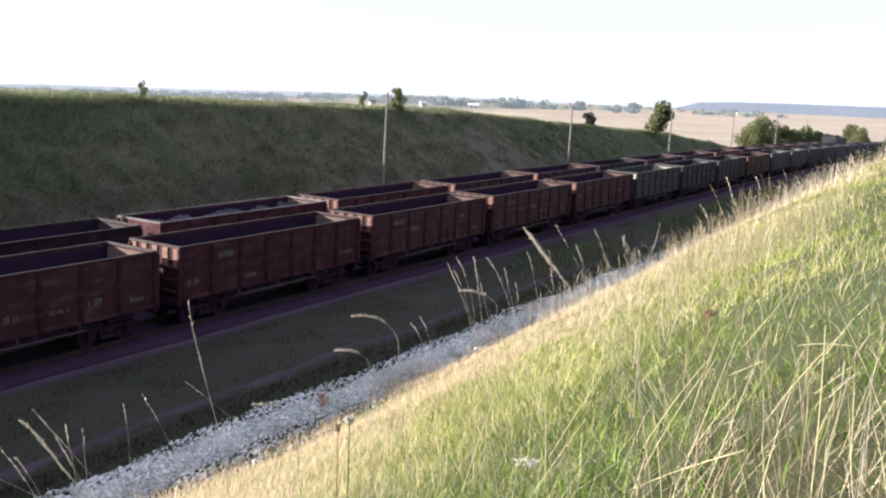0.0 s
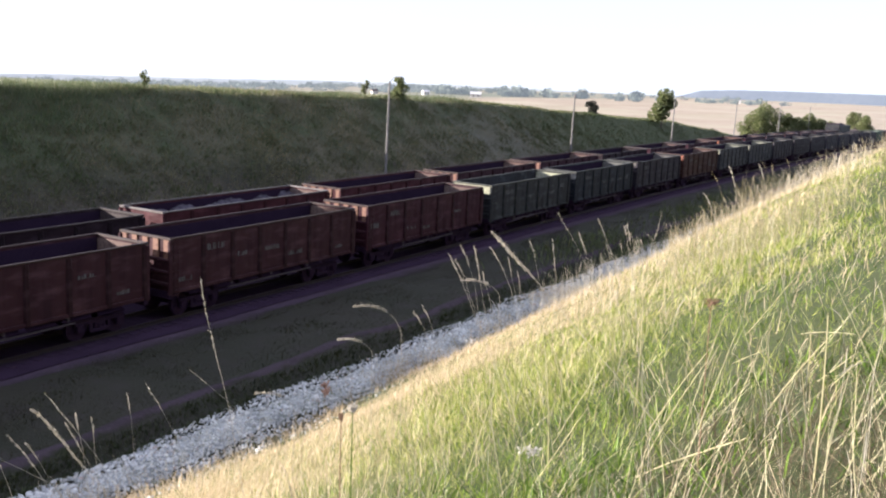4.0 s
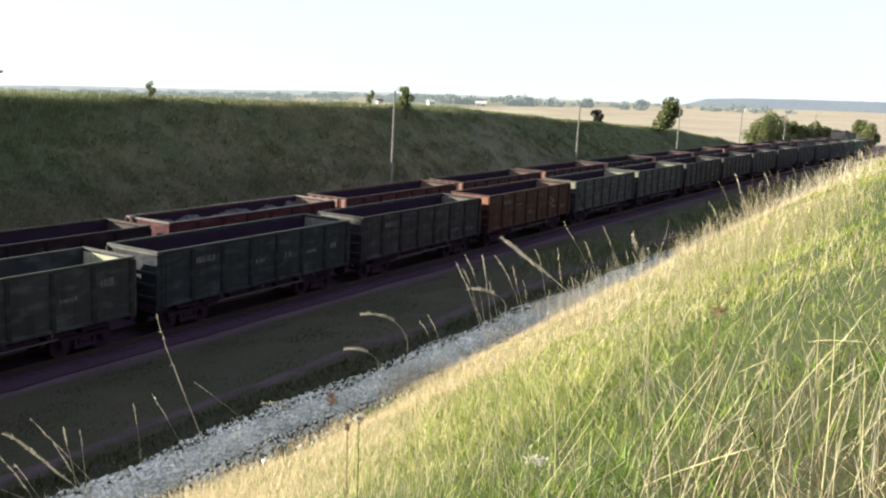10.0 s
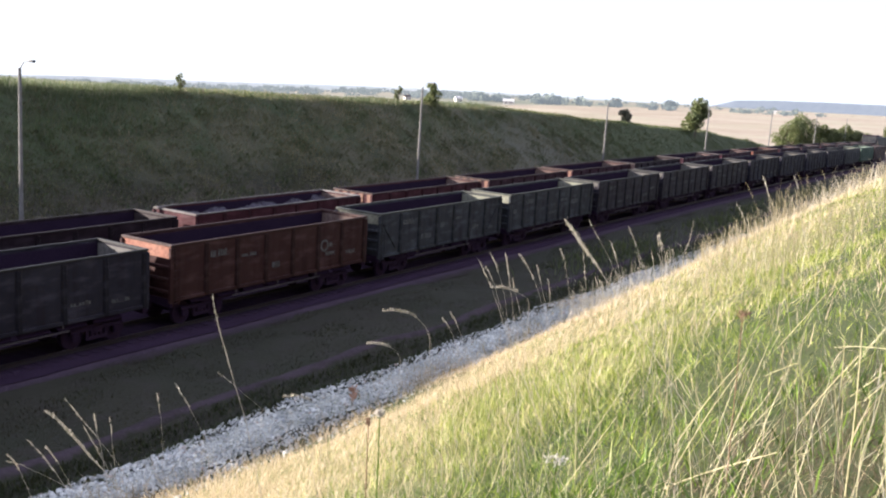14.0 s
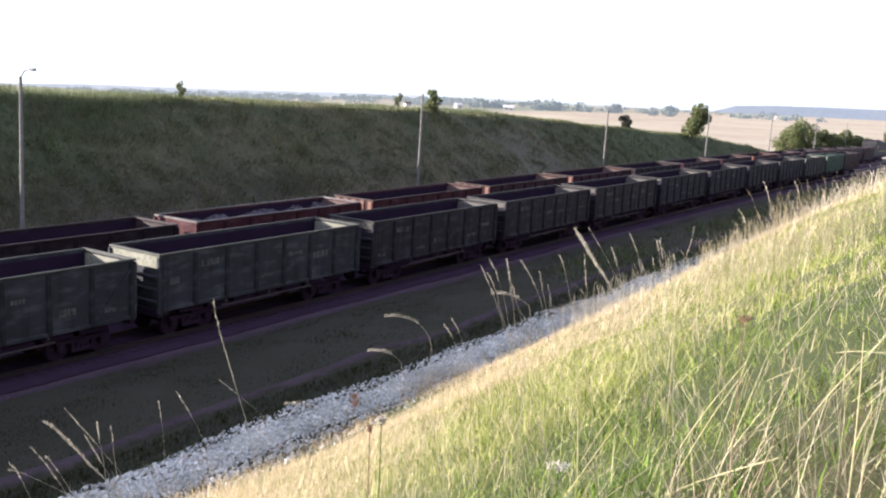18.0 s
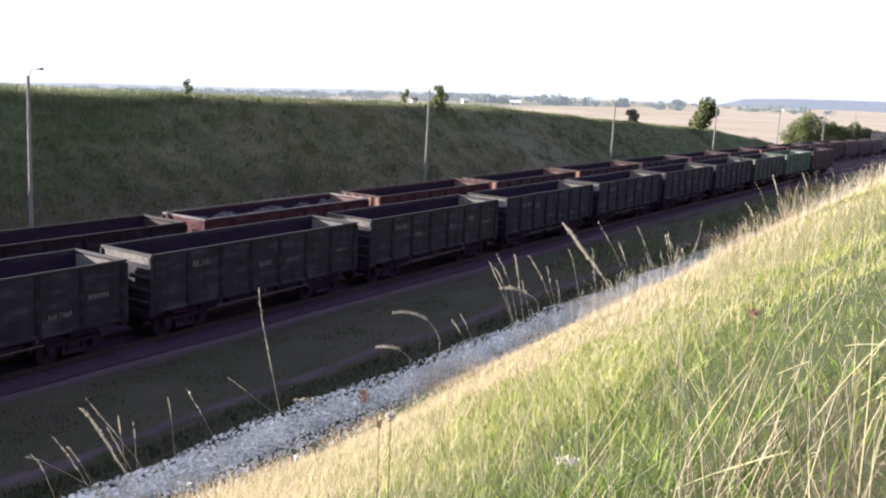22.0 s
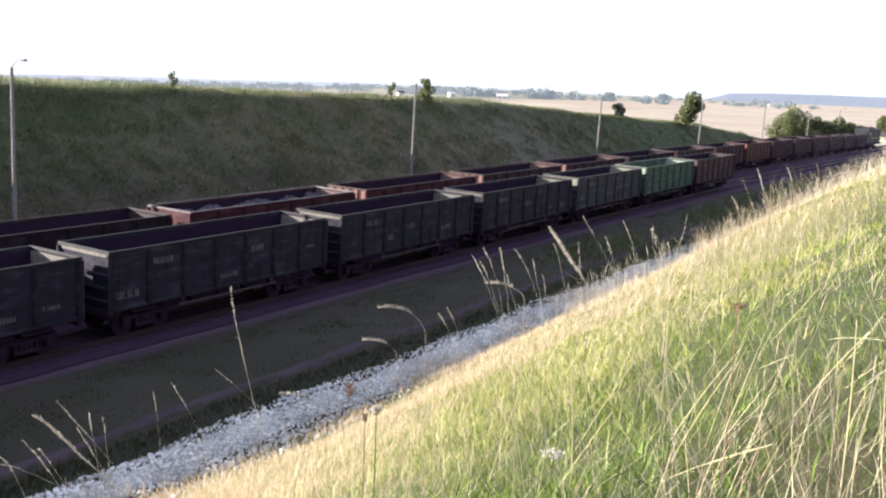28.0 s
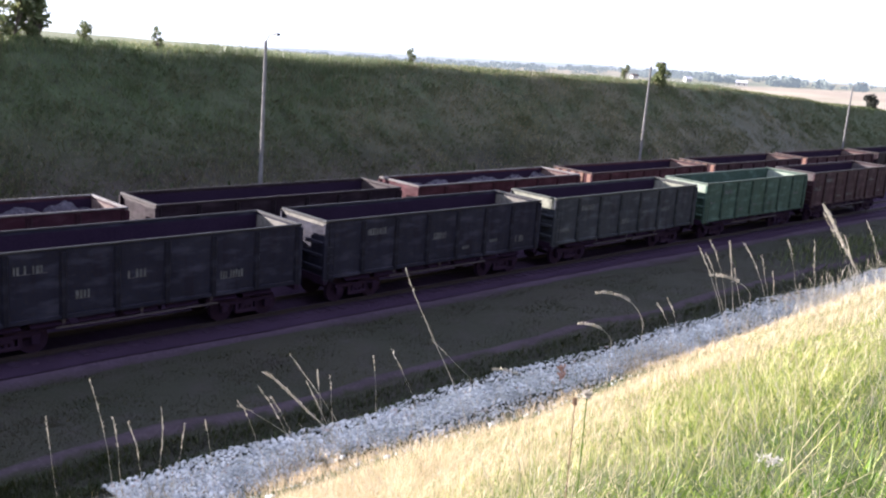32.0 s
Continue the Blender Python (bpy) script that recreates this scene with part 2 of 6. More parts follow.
M_DRY = blades("dry_grass", [(0.0, (0.37, 0.30, 0.18)), (0.5, (0.60, 0.485, 0.32)), (0.85, (0.76, 0.63, 0.46)), (1.0, (0.38, 0.30, 0.19))], 0.35)
M_STALK = blades("straw", [(0.0, (0.36, 0.325, 0.26)), (1.0, (0.58, 0.53, 0.44))], 0.3)
M_STEM = blades("pale_stem", [(0.0, (0.46, 0.42, 0.24)), (1.0, (0.72, 0.66, 0.43))], 0.25)
M_FIBRE = blades("pale_fibre", [(0.0, (0.42, 0.38, 0.22)), (0.6, (0.66, 0.60, 0.40)), (1.0, (0.85, 0.78, 0.60))], 0.2)
M_PLUME = blades("tan_plumes", [(0.0, (0.24, 0.205, 0.12)), (0.6, (0.36, 0.31, 0.20)), (1.0, (0.52, 0.46, 0.33))], 0.3)
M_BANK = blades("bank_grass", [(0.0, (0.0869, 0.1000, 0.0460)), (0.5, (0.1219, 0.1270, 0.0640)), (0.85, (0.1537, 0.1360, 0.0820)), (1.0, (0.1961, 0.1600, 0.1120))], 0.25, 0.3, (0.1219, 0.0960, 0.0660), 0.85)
# bleached grass, its colour also raised for haze along the bank
M_HAY = blades("bleached_hazed_grass", [(0.0, (0.1575, 0.1560, 0.0780)), (0.5, (0.2152, 0.1980, 0.1080)), (1.0, (0.3255, 0.2700, 0.1750))], 0.25, 0.35, (0.1155, 0.1240, 0.0600), 0.9)
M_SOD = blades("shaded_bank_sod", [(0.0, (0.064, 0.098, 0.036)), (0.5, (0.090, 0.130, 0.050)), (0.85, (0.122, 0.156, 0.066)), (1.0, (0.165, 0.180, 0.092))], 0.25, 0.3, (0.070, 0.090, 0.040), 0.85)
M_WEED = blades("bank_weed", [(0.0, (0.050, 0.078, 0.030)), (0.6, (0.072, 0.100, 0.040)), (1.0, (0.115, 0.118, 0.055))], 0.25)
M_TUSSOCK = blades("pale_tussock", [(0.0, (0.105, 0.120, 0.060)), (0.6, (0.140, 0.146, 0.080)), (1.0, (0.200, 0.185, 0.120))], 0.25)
# ditch and flat grass darkened in colour for the shade they lie in
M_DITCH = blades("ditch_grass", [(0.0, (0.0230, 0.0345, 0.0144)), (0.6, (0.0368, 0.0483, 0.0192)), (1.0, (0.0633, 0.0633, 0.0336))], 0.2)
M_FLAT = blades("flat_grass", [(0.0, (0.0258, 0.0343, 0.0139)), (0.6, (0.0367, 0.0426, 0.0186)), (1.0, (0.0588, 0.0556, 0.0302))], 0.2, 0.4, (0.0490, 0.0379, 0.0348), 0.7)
M_MEADOW = blades("shaded_green_grass", [(0.0, (0.064, 0.088, 0.036)), (0.6, (0.092, 0.118, 0.050)), (1.0, (0.142, 0.150, 0.076))], 0.3)
# crest grass colour lightened to carry the sun on it
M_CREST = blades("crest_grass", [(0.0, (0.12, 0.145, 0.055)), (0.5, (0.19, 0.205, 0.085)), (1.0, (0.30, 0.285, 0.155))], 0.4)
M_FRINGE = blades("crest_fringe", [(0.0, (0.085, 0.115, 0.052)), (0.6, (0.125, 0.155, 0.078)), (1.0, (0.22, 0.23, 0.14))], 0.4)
M_LEAF = blades("leaves", [(0.0, (0.0830, 0.1075, 0.0437)), (0.6, (0.1329, 0.1580, 0.0644)), (1.0, (0.2077, 0.2107, 0.1035))], 0.35)
M_DARK_LEAF = blades("dark_leaves", [(0.0, (0.020, 0.024, 0.018)), (0.6, (0.030, 0.034, 0.025)), (1.0, (0.050, 0.050, 0.038))], 0.15)
M_BARK = two_scale("bark", (0.10, 0.08, 0.06), (0.14, 0.11, 0.085), (0.06, 0.05, 0.04), 2, 14)
# ridge woods: haze put into the bluish base colour
M_FAR = two_scale("hazy_woods", (0.034, 0.044, 0.052), (0.046, 0.056, 0.062), (0.028, 0.038, 0.046), 0.01, 0.06, 1.0, 0.3, 2.0)

# ---- the lie of the land ----
RAIL = -10.93
NEAR_X, FAR_X = -30.26, -35.33
PITCH = 13.92


def sag(y):
    y = np.asarray(y, float)
    q = np.clip(y, 60, 210) - 60
    return -6.4e-5 * q * q - 0.0192 * np.clip(y - 210, 0, None)


def lumps(x, y):
    return (np.sin(x * 0.31 + y * 0.23) + np.sin(x * 0.17 - y * 0.41 + 1.3) + np.sin(x * 0.73 + y * 0.61 + 2.1) * 0.5
            + np.sin(y * 1.13 - x * 0.9) * 0.3)


def smooth(a, b, v):
    u = np.clip((v - a) / (b - a), 0, 1)
    return u * u * (3 - 2 * u)


def skyline(az):
    return np.interp(az, [-180, -20, 0, 8, 15, 22, 32, 42, 50, 56, 66, 80, 180],
                     [-0.9, -0.7, -0.65, -0.75, -0.88, -1.0, -1.2, -1.58, -1.8, -1.95, -2.3, -2.4, -0.9])


def land(x, y):
    """Height of the ground."""
    x, y = np.asarray(x, float), np.asarray(y, float)
    s = sag(y)
    base = -11.22 + s
    base = base - 0.35 * np.exp(-((x + 21.2) / 0.6) ** 2) + 0.06 * lumps(x * 3, y * 1.5) * (x > -27) * (x < -18)
    # near bank
    crest_r = np.interp(y, [-100, 60, 120, 170, 215, 260], [2.5, 1.8, -1.0, -6.5, -12.5, -15.5])
    up = -1.1 + 0.573 * x + s * 0.8 + 0.05 * lumps(x * 1.7, y * 1.3)
    swell = np.interp(y, [22, 34, 47, 84, 150], [0, 0.85, 1.15, 1.7, 1.9])
    up = up + swell * np.sin(np.pi * np.clip((x + 17.6) / 17.6, 0, 1))
    near = np.minimum(up, crest_r + 0.02 * (x + 17))
    # far bank
    crest_l = np.interp(y, [-200, 25, 60, 100, 137, 167, 180, 215, 260], [-2.0, -2.64, -3.2, -4.1, -6.1, -7.6, -9.2, -12.0, -15.0])
    up = -11.2 + s + 0.667 * (-43.8 - x) + 0.14 * lumps(x, y)
    far = np.minimum(up, crest_l + 0.07 * lumps(x, y) - 0.02 * np.clip(-60 - x, 0, None))
    z = np.maximum(np.maximum(base, near * (x > -24) - 99 * (x <= -24)), np.where(x < -40, far, -99))
    # beyond the cutting the land falls and then rises to the far ridges
    r = np.hypot(x, y)
    az = np.degrees(np.arctan2(-x, y))
    el = skyline(az) - 0.12 - 2.6 * np.exp(-np.clip(r - 200, 0, None) / 350)
    wide = r * np.tan(np.radians(el))
    k = smooth(190, 340, r)
    return z * (1 - k) + wide * k


def ground_z(x, y):
    return float(land(x, y))


# ---- mesh helpers ----
def mesh_of(name, verts, faces, mat, smooth_shade=False):
    me = bpy.data.meshes.new(name)
    me.from_pydata([tuple(v) for v in verts], [], faces)
    me.materials.append(mat)
    if smooth_shade:
        me.shade_smooth()
    return me


def box(bm, x0, x1, y0, y1, z0, z1, bevel=0.0, turn=None):
    r = bmesh.ops.create_cube(bm, size=1.0)
    vs = r["verts"]
    for v in vs:
        v.co = Vector(((x0 + x1) / 2 + v.co.x * (x1 - x0), (y0 + y1) / 2 + v.co.y * (y1 - y0), (z0 + z1) / 2 + v.co.z * (z1 - z0)))
    if turn is not None:
        bmesh.ops.transform(bm, matrix=turn, verts=vs)
    if bevel:
        es = {e for v in vs for e in v.link_edges}
        bmesh.ops.bevel(bm, geom=list(es), offset=bevel, segments=1, affect="EDGES")


def rod(bm, a, b, r0, r1=None, seg=8):
    a, b = Vector(a), Vector(b)
    r1 = r0 if r1 is None else r1
    q = (b - a).to_track_quat("Z", "Y").to_matrix().to_4x4()
    bmesh.ops.create_cone(bm, cap_ends=True, segments=seg, radius1=r0, radius2=r1, depth=(b - a).length,
                          matrix=Matrix.Translation((a + b) / 2) @ q)


def tube(bm, pts, r0, r1, seg=5):
    """One connected tapering tube along a line of points."""
    rings = []
    for i, p in enumerate(pts):
        d = (pts[min(i + 1, len(pts) - 1)] - pts[max(i - 1, 0)]).normalized()
        a = d.orthogonal().normalized()
        b = d.cross(a)
        r = r0 + (r1 - r0) * i / (len(pts) - 1)
        rings.append([bm.verts.new(p + (a * math.cos(k * 6.2832 / seg) + b * math.sin(k * 6.2832 / seg)) * r) for k in range(seg)])
    for u, v in zip(rings, rings[1:]):
        for k in range(seg):
            bm.faces.new((u[k], u[(k + 1) % seg], v[(k + 1) % seg], v[k]))
    bm.faces.new(rings[0][::-1])
    bm.faces.new(rings[-1])


def part(name, bm, material, parent=None, label=""):
    me = bpy.data.meshes.new(name)
    bm.to_mesh(me)
    bm.free()
    me.materials.append(material)
    ob = new(name, me)
    ob.parent = parent
    if label:
        tagged(ob, label)
    return ob


def boxes(*rows, bevel=0.0):
    bm = bmesh.new()
    for r in rows:
        box(bm, *r, bevel=bevel)
    return bm


def again(ob, name, m, parent):
    """Another part on the same mesh."""
    o = new(name, ob.data)
    o.parent, o.matrix_basis = parent, m
    return o


# ---- ground sheet ----
def grow(a, b, n):
    return list(np.geomspace(a, b, n))


xs = sorted([-v for v in grow(64, 4600, 46)] + list(np.arange(-63, -44, 1.0)) + list(np.arange(-44, -24, 2.0)) + list(np.arange(-24, 8, 0.5)) + grow(8.5, 4600, 40))
ys = sorted([-v for v in grow(12, 900, 16)] + list(np.arange(-10, 60, 0.8)) + list(np.arange(60, 300, 2.0)) + grow(302, 4600, 46))
gx, gy = np.meshgrid(xs, ys)
gz = land(gx, gy)
nx_, ny_ = len(xs), len(ys)
idx = np.arange(nx_ * ny_).reshape(ny_, nx_)
quads = np.stack([idx[:-1, :-1], idx[:-1, 1:], idx[1:, 1:], idx[1:, :-1]], -1).reshape(-1, 4)


def ground_material():
    m, n, l, b = shader("earth_and_turf", 1.0)
    geo, sep = n.new("ShaderNodeNewGeometry"), n.new("ShaderNodeSeparateXYZ")
    l.new(geo.outputs["Position"], sep.inputs[0])
    big, mid, fine = noise_tex(n, l, 0.12, 4), noise_tex(n, l, 0.9, 5), noise_tex(n, l, 9, 6)
    # turf of the cutting floor, its shade deepened in the colour
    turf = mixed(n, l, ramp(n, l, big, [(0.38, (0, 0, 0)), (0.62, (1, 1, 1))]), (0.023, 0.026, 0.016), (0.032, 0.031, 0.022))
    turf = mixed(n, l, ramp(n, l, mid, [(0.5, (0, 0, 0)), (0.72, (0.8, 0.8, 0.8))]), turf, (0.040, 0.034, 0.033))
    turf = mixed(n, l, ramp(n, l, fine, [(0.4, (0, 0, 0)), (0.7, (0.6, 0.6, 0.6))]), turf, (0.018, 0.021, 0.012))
    # thatch of dry grass on the near bank
    thatch = mixed(n, l, fine, (0.060, 0.068, 0.020), (0.20, 0.185, 0.075))

    def step(sock, a, c):
        x = n.new("ShaderNodeMapRange")
        x.inputs["From Min"].default_value, x.inputs["From Max"].default_value = a, c
        l.new(sock, x.inputs["Value"])
        return x.outputs[0]
    patchy = ramp(n, l, noise_tex(n, l, 0.22, 5, stretch=(1, 1, 0.4)), [(0.4, (0, 0, 0)), (0.62, (1, 1, 1))])
    upper = mixed(n, l, patchy, (0.048, 0.070, 0.032), (0.068, 0.084, 0.044))
    lower = mixed(n, l, patchy, (0.038, 0.033, 0.027), (0.056, 0.048, 0.040))
    slope = mixed(n, l, step(sep.outputs["Z"], -9.0, -6.0), lower, upper)
    slope = mixed(n, l, ramp(n, l, noise_tex(n, l, 1.1, 7), [(0.40, (0, 0, 0)), (0.64, (0.8, 0.8, 0.8))]), slope, (0.028, 0.032, 0.018))
    scree = mixed(n, l, 1.0, step(sep.outputs["Z"], -9.0, -10.6), ramp(n, l, noise_tex(n, l, 0.35, 6), [(0.42, (0, 0, 0)), (0.62, (0.85, 0.85, 0.85))]), "MULTIPLY")
    # slope turns paler farther along, haze put into its colour
    slope = mixed(n, l, mixed(n, l, 1.0, step(sep.outputs["Y"], 30, 62), patchy, "MULTIPLY"), slope, (0.094, 0.088, 0.058))
    slope = mixed(n, l, scree, slope, (0.105, 0.092, 0.100))
    bare = mixed(n, l, 1.0, mixed(n, l, 1.0, step(sep.outputs["Y"], 80, 91), mixed(n, l, 1.0, step(sep.outputs["Y"], 113, 103), step(sep.outputs["Z"], -4.2, -6.0), "MULTIPLY"), "MULTIPLY"), ramp(n, l, noise_tex(n, l, 0.13, 5), [(0.36, (0.25, 0.25, 0.25)), (0.6, (1, 1, 1))]), "MULTIPLY")
    slope = mixed(n, l, bare, slope, (0.092, 0.092, 0.070))
    slope = mixed(n, l, step(sep.outputs["Y"], 104, 122), slope, (0.060, 0.074, 0.038))
    # level crest ground: sunlight put into the colour where it faces up
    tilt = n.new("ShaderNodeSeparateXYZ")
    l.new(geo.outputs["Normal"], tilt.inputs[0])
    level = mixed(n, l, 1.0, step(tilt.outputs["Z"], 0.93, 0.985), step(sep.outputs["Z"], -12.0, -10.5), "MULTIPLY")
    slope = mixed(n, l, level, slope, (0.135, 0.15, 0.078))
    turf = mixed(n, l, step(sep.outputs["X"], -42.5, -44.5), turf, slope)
    # towards the camera the ground darkens: shade between blades put into it
    gap_shade = mixed(n, l, fine, (0.016, 0.026, 0.007), (0.050, 0.062, 0.018))
    thatch = mixed(n, l, step(sep.outputs["X"], -6.0, -3.0), thatch, gap_shade)
    thatch = mixed(n, l, step(sep.outputs["X"], -13.8, -16.6), thatch, mixed(n, l, mid, (0.038, 0.046, 0.018), (0.120, 0.108, 0.060)))
    c = mixed(n, l, step(sep.outputs["X"], -18.6, -17.8), turf, thatch)
    # stubble field beyond the cutting
    ln = n.new("ShaderNodeVectorMath")
    ln.operation = "LENGTH"
    l.new(geo.outputs["Position"], ln.inputs[0])
    rows_ = noise_tex(n, l, 0.02, 5, stretch=(1, 0.15, 1))
    field = mixed(n, l, ramp(n, l, rows_, [(0.4, (0, 0, 0)), (0.65, (1, 1, 1))]), (0.345, 0.285, 0.222), (0.290, 0.238, 0.178))
    furrow = noise_tex(n, l, 0.35, 6, stretch=(1, 0.12, 1))
    field = mixed(n, l, ramp(n, l, furrow, [(0.42, (0, 0, 0)), (0.66, (0.7, 0.7, 0.7))]), field, (0.245, 0.205, 0.150))
    field = mixed(n, l, ramp(n, l, noise_tex(n, l, 0.014, 6), [(0.44, (0, 0, 0)), (0.64, (0.75, 0.75, 0.75))]), field, (0.40, 0.355, 0.265))
    field = mixed(n, l, ramp(n, l, noise_tex(n, l, 0.007, 5), [(0.50, (0, 0, 0)), (0.66, (0.6, 0.6, 0.6))]), field, (0.30, 0.295, 0.20))
    meadow = mixed(n, l, ramp(n, l, noise_tex(n, l, 0.004, 5), [(0.42, (0, 0, 0)), (0.58, (1, 1, 1))]), (0.25, 0.23, 0.18), (0.16, 0.18, 0.135))
    field = mixed(n, l, step(sep.outputs["X"], -400, -345), meadow, field)
    edge = n.new("ShaderNodeMath")
    edge.operation = "MULTIPLY_ADD"
    edge.inputs[1].default_value, edge.inputs[2].default_value = 40, -20
    l.new(mid, edge.inputs[0])
    ad = n.new("ShaderNodeMath")
    l.new(ln.outputs["Value"], ad.inputs[0])
    l.new(edge.outputs[0], ad.inputs[1])
    field = mixed(n, l, step(ad.outputs[0], 290, 220), field, (0.27, 0.28, 0.155))       # green headland before the stubble
    c = mixed(n, l, step(ad.outputs[0], 196, 206), c, field)
    l.new(c, b.inputs["Base Color"])
    bumped(n, l, b, fine, 0.6, 0.06)
    return m


M_GROUND = ground_material()
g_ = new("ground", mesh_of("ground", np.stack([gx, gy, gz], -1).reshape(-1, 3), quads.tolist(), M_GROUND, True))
tagged(g_, "railway cutting with grassy banks and farmland beyond", "ground", kind="structure")


def ribbon(name, x0, x1, y0, y1, lift_, mat, wob=0.0, step_=2.0, label="", cat="", drop=None):
    """A strip along the track that lies on the ground, with ragged edges."""
    vs, fs = [], []
    yy = np.arange(y0, y1, step_)
    for i, y in enumerate(yy):
        a, c = x0 + wob * float(lumps(y * 1.7, y * 0.9 + x0)), x1 + wob * float(lumps(y * 1.3 + 5, y * 1.1 + x1))
        for k in range(4):
            x = a + (c - a) * k / 3
            z = (ground_z(x, y) if drop is None else drop + float(sag(y))) + (lift_ if 0 < k < 3 else -0.03)
            vs.append((x, y, z))
    for i in range(len(yy) - 1):
        for k in range(3):
            p = i * 4 + k
            fs.append((p, p + 1, p + 5, p + 4))
    ob = new(name, mesh_of(name, vs, fs, mat, True))
    return tagged(ob, label, cat, kind="structure")


def soft_edges(mat, *edges):
    """Earth that fades raggedly into its neighbours: for each edge where the fade begins, where it ends, and the colour beyond."""
    n, l = mat.node_tree.nodes, mat.node_tree.links
    b = n["Principled BSDF"]
    geo, sep, wob = n.new("ShaderNodeNewGeometry"), n.new("ShaderNodeSeparateXYZ"), n.new("ShaderNodeMath")
    l.new(geo.outputs["Position"], sep.inputs[0])
    wob.operation = "MULTIPLY_ADD"
    wob.inputs[1].default_value = 0.9
    l.new(noise_tex(n, l, 1.3, 6), wob.inputs[0])
    l.new(sep.outputs["X"], wob.inputs[2])
    c = b.inputs["Base Color"].links[0].from_socket
    for begin, end, colour in edges:
        r = n.new("ShaderNodeMapRange")
        r.inputs["From Min"].default_value, r.inputs["From Max"].default_value = begin + 0.45, end + 0.45
        l.new(wob.outputs[0], r.inputs["Value"])
        c = mixed(n, l, r.outputs[0], c, colour)
    l.new(c, b.inputs["Base Color"])


soft_edges(M_DIRT, (-28.4, -29.4, (0.040, 0.027, 0.046)), (-28.1, -27.2, (0.031, 0.031, 0.024)))
soft_edges(M_FOOT, (-22.5, -22.8, (0.030, 0.031, 0.022)), (-22.25, -21.95, (0.026, 0.030, 0.018)))
ribbon("track_bed", -38.2, -28.2, -40, 330, 0.0, M_BALLAST, 0.05, 2.0, "dark reddish ballast under both tracks", "ballast", drop=-11.106)
ribbon("dirt_path", -29.5, -27.2, -40, 320, 0.035, M_DIRT, 0.10, 1.0, "trodden purple-grey dirt path beside the track", "path")
ribbon("foot_path", -22.75, -22.0, -40, 200, 0.05, M_FOOT, 0.07, 0.7, "narrow trodden line in the grass", "path")
ribbon("chalk_bed", -20.5, -18.15, -40, 150, 0.05, M_CHALK, 0.16, 0.5, "bed of broken white chalk at the foot of the bank", "stones")

for tx, tn in ((NEAR_X, "near"), (FAR_X, "far")):
    for sx in (-0.79, 0.79):
        vs, fs = [], []
        yy = np.arange(-40, 330, 5.0)
        prof = [(-0.075, -0.17), (0.075, -0.17), (0.075, -0.15), (0.012, -0.13), (0.012, -0.05), (0.036, -0.04), (0.036, 0), (-0.036, 0), (-0.036, -0.04), (-0.012, -0.05), (-0.012, -0.13), (-0.075, -0.15)]
        for y in yy:
            vs += [(tx + sx + px, y, RAIL + float(sag(y)) + pz) for px, pz in prof]
        k = len(prof)
        for i in range(len(yy) - 1):
            fs += [(i * k + j, i * k + (j + 1) % k, (i + 1) * k + (j + 1) % k, (i + 1) * k + j) for j in range(k)]
        tagged(new("rail", mesh_of("rail", vs, fs, M_RAIL)), "worn steel rail on dark sleepers", "rail", kind="structure")
    vs, fs = [], []
    for i in range(600):
        y = -38 + i * 0.56
        z1 = RAIL + float(sag(y)) - 0.174
        o = len(vs)
        vs += [(tx + a, y + c, z1 + e) for a in (-1.35, 1.35) for c in (-0.12, 0.12) for e in (-0.12, 0)]
        fs += [tuple(o + q for q in f) for f in ((0, 1, 3, 2), (4, 6, 7, 5), (0, 4, 5, 1), (2, 3, 7, 6), (1, 5, 7, 3))]
    tagged(new("sleepers", mesh_of("sleepers", vs, fs, M_SLEEPER)), "dark wooden sleepers bedded in ballast", "sleepers", kind="stuff")

# ---- wagons ----
HL, FLOOR, TOP = 6.38, 1.32, 3.48
SUNLIT_DEPTH = {"slate": 0.24, "blue": 0.16, "grey": 0.42, "dark": 0.2}       # depth of the strip across the top of an end that is coloured as sunlit


def make_wheelset(parent, y):
    bm = bmesh.new()
    for s in (-1, 1):
        rod(bm, (s * 0.72, 0, 0), (s * 0.85, 0, 0), 0.475, seg=20)
        rod(bm, (s * 0.69, 0, 0), (s * 0.72, 0, 0), 0.505, seg=20)
        rod(bm, (s * 0.85, 0, 0), (s * 0.88, 0, 0), 0.16, seg=8)
        box(bm, s * 0.855 - 0.02, s * 0.855 + 0.02, -0.4, 0.4, -0.06, 0.06)
    rod(bm, (-1.02, 0, 0), (1.02, 0, 0), 0.085, seg=8)
    w = part("wheelset", bm, M_STEEL, parent, "dirty steel wheels on an axle")
    w.location = (0, y, 0.475)
    return w


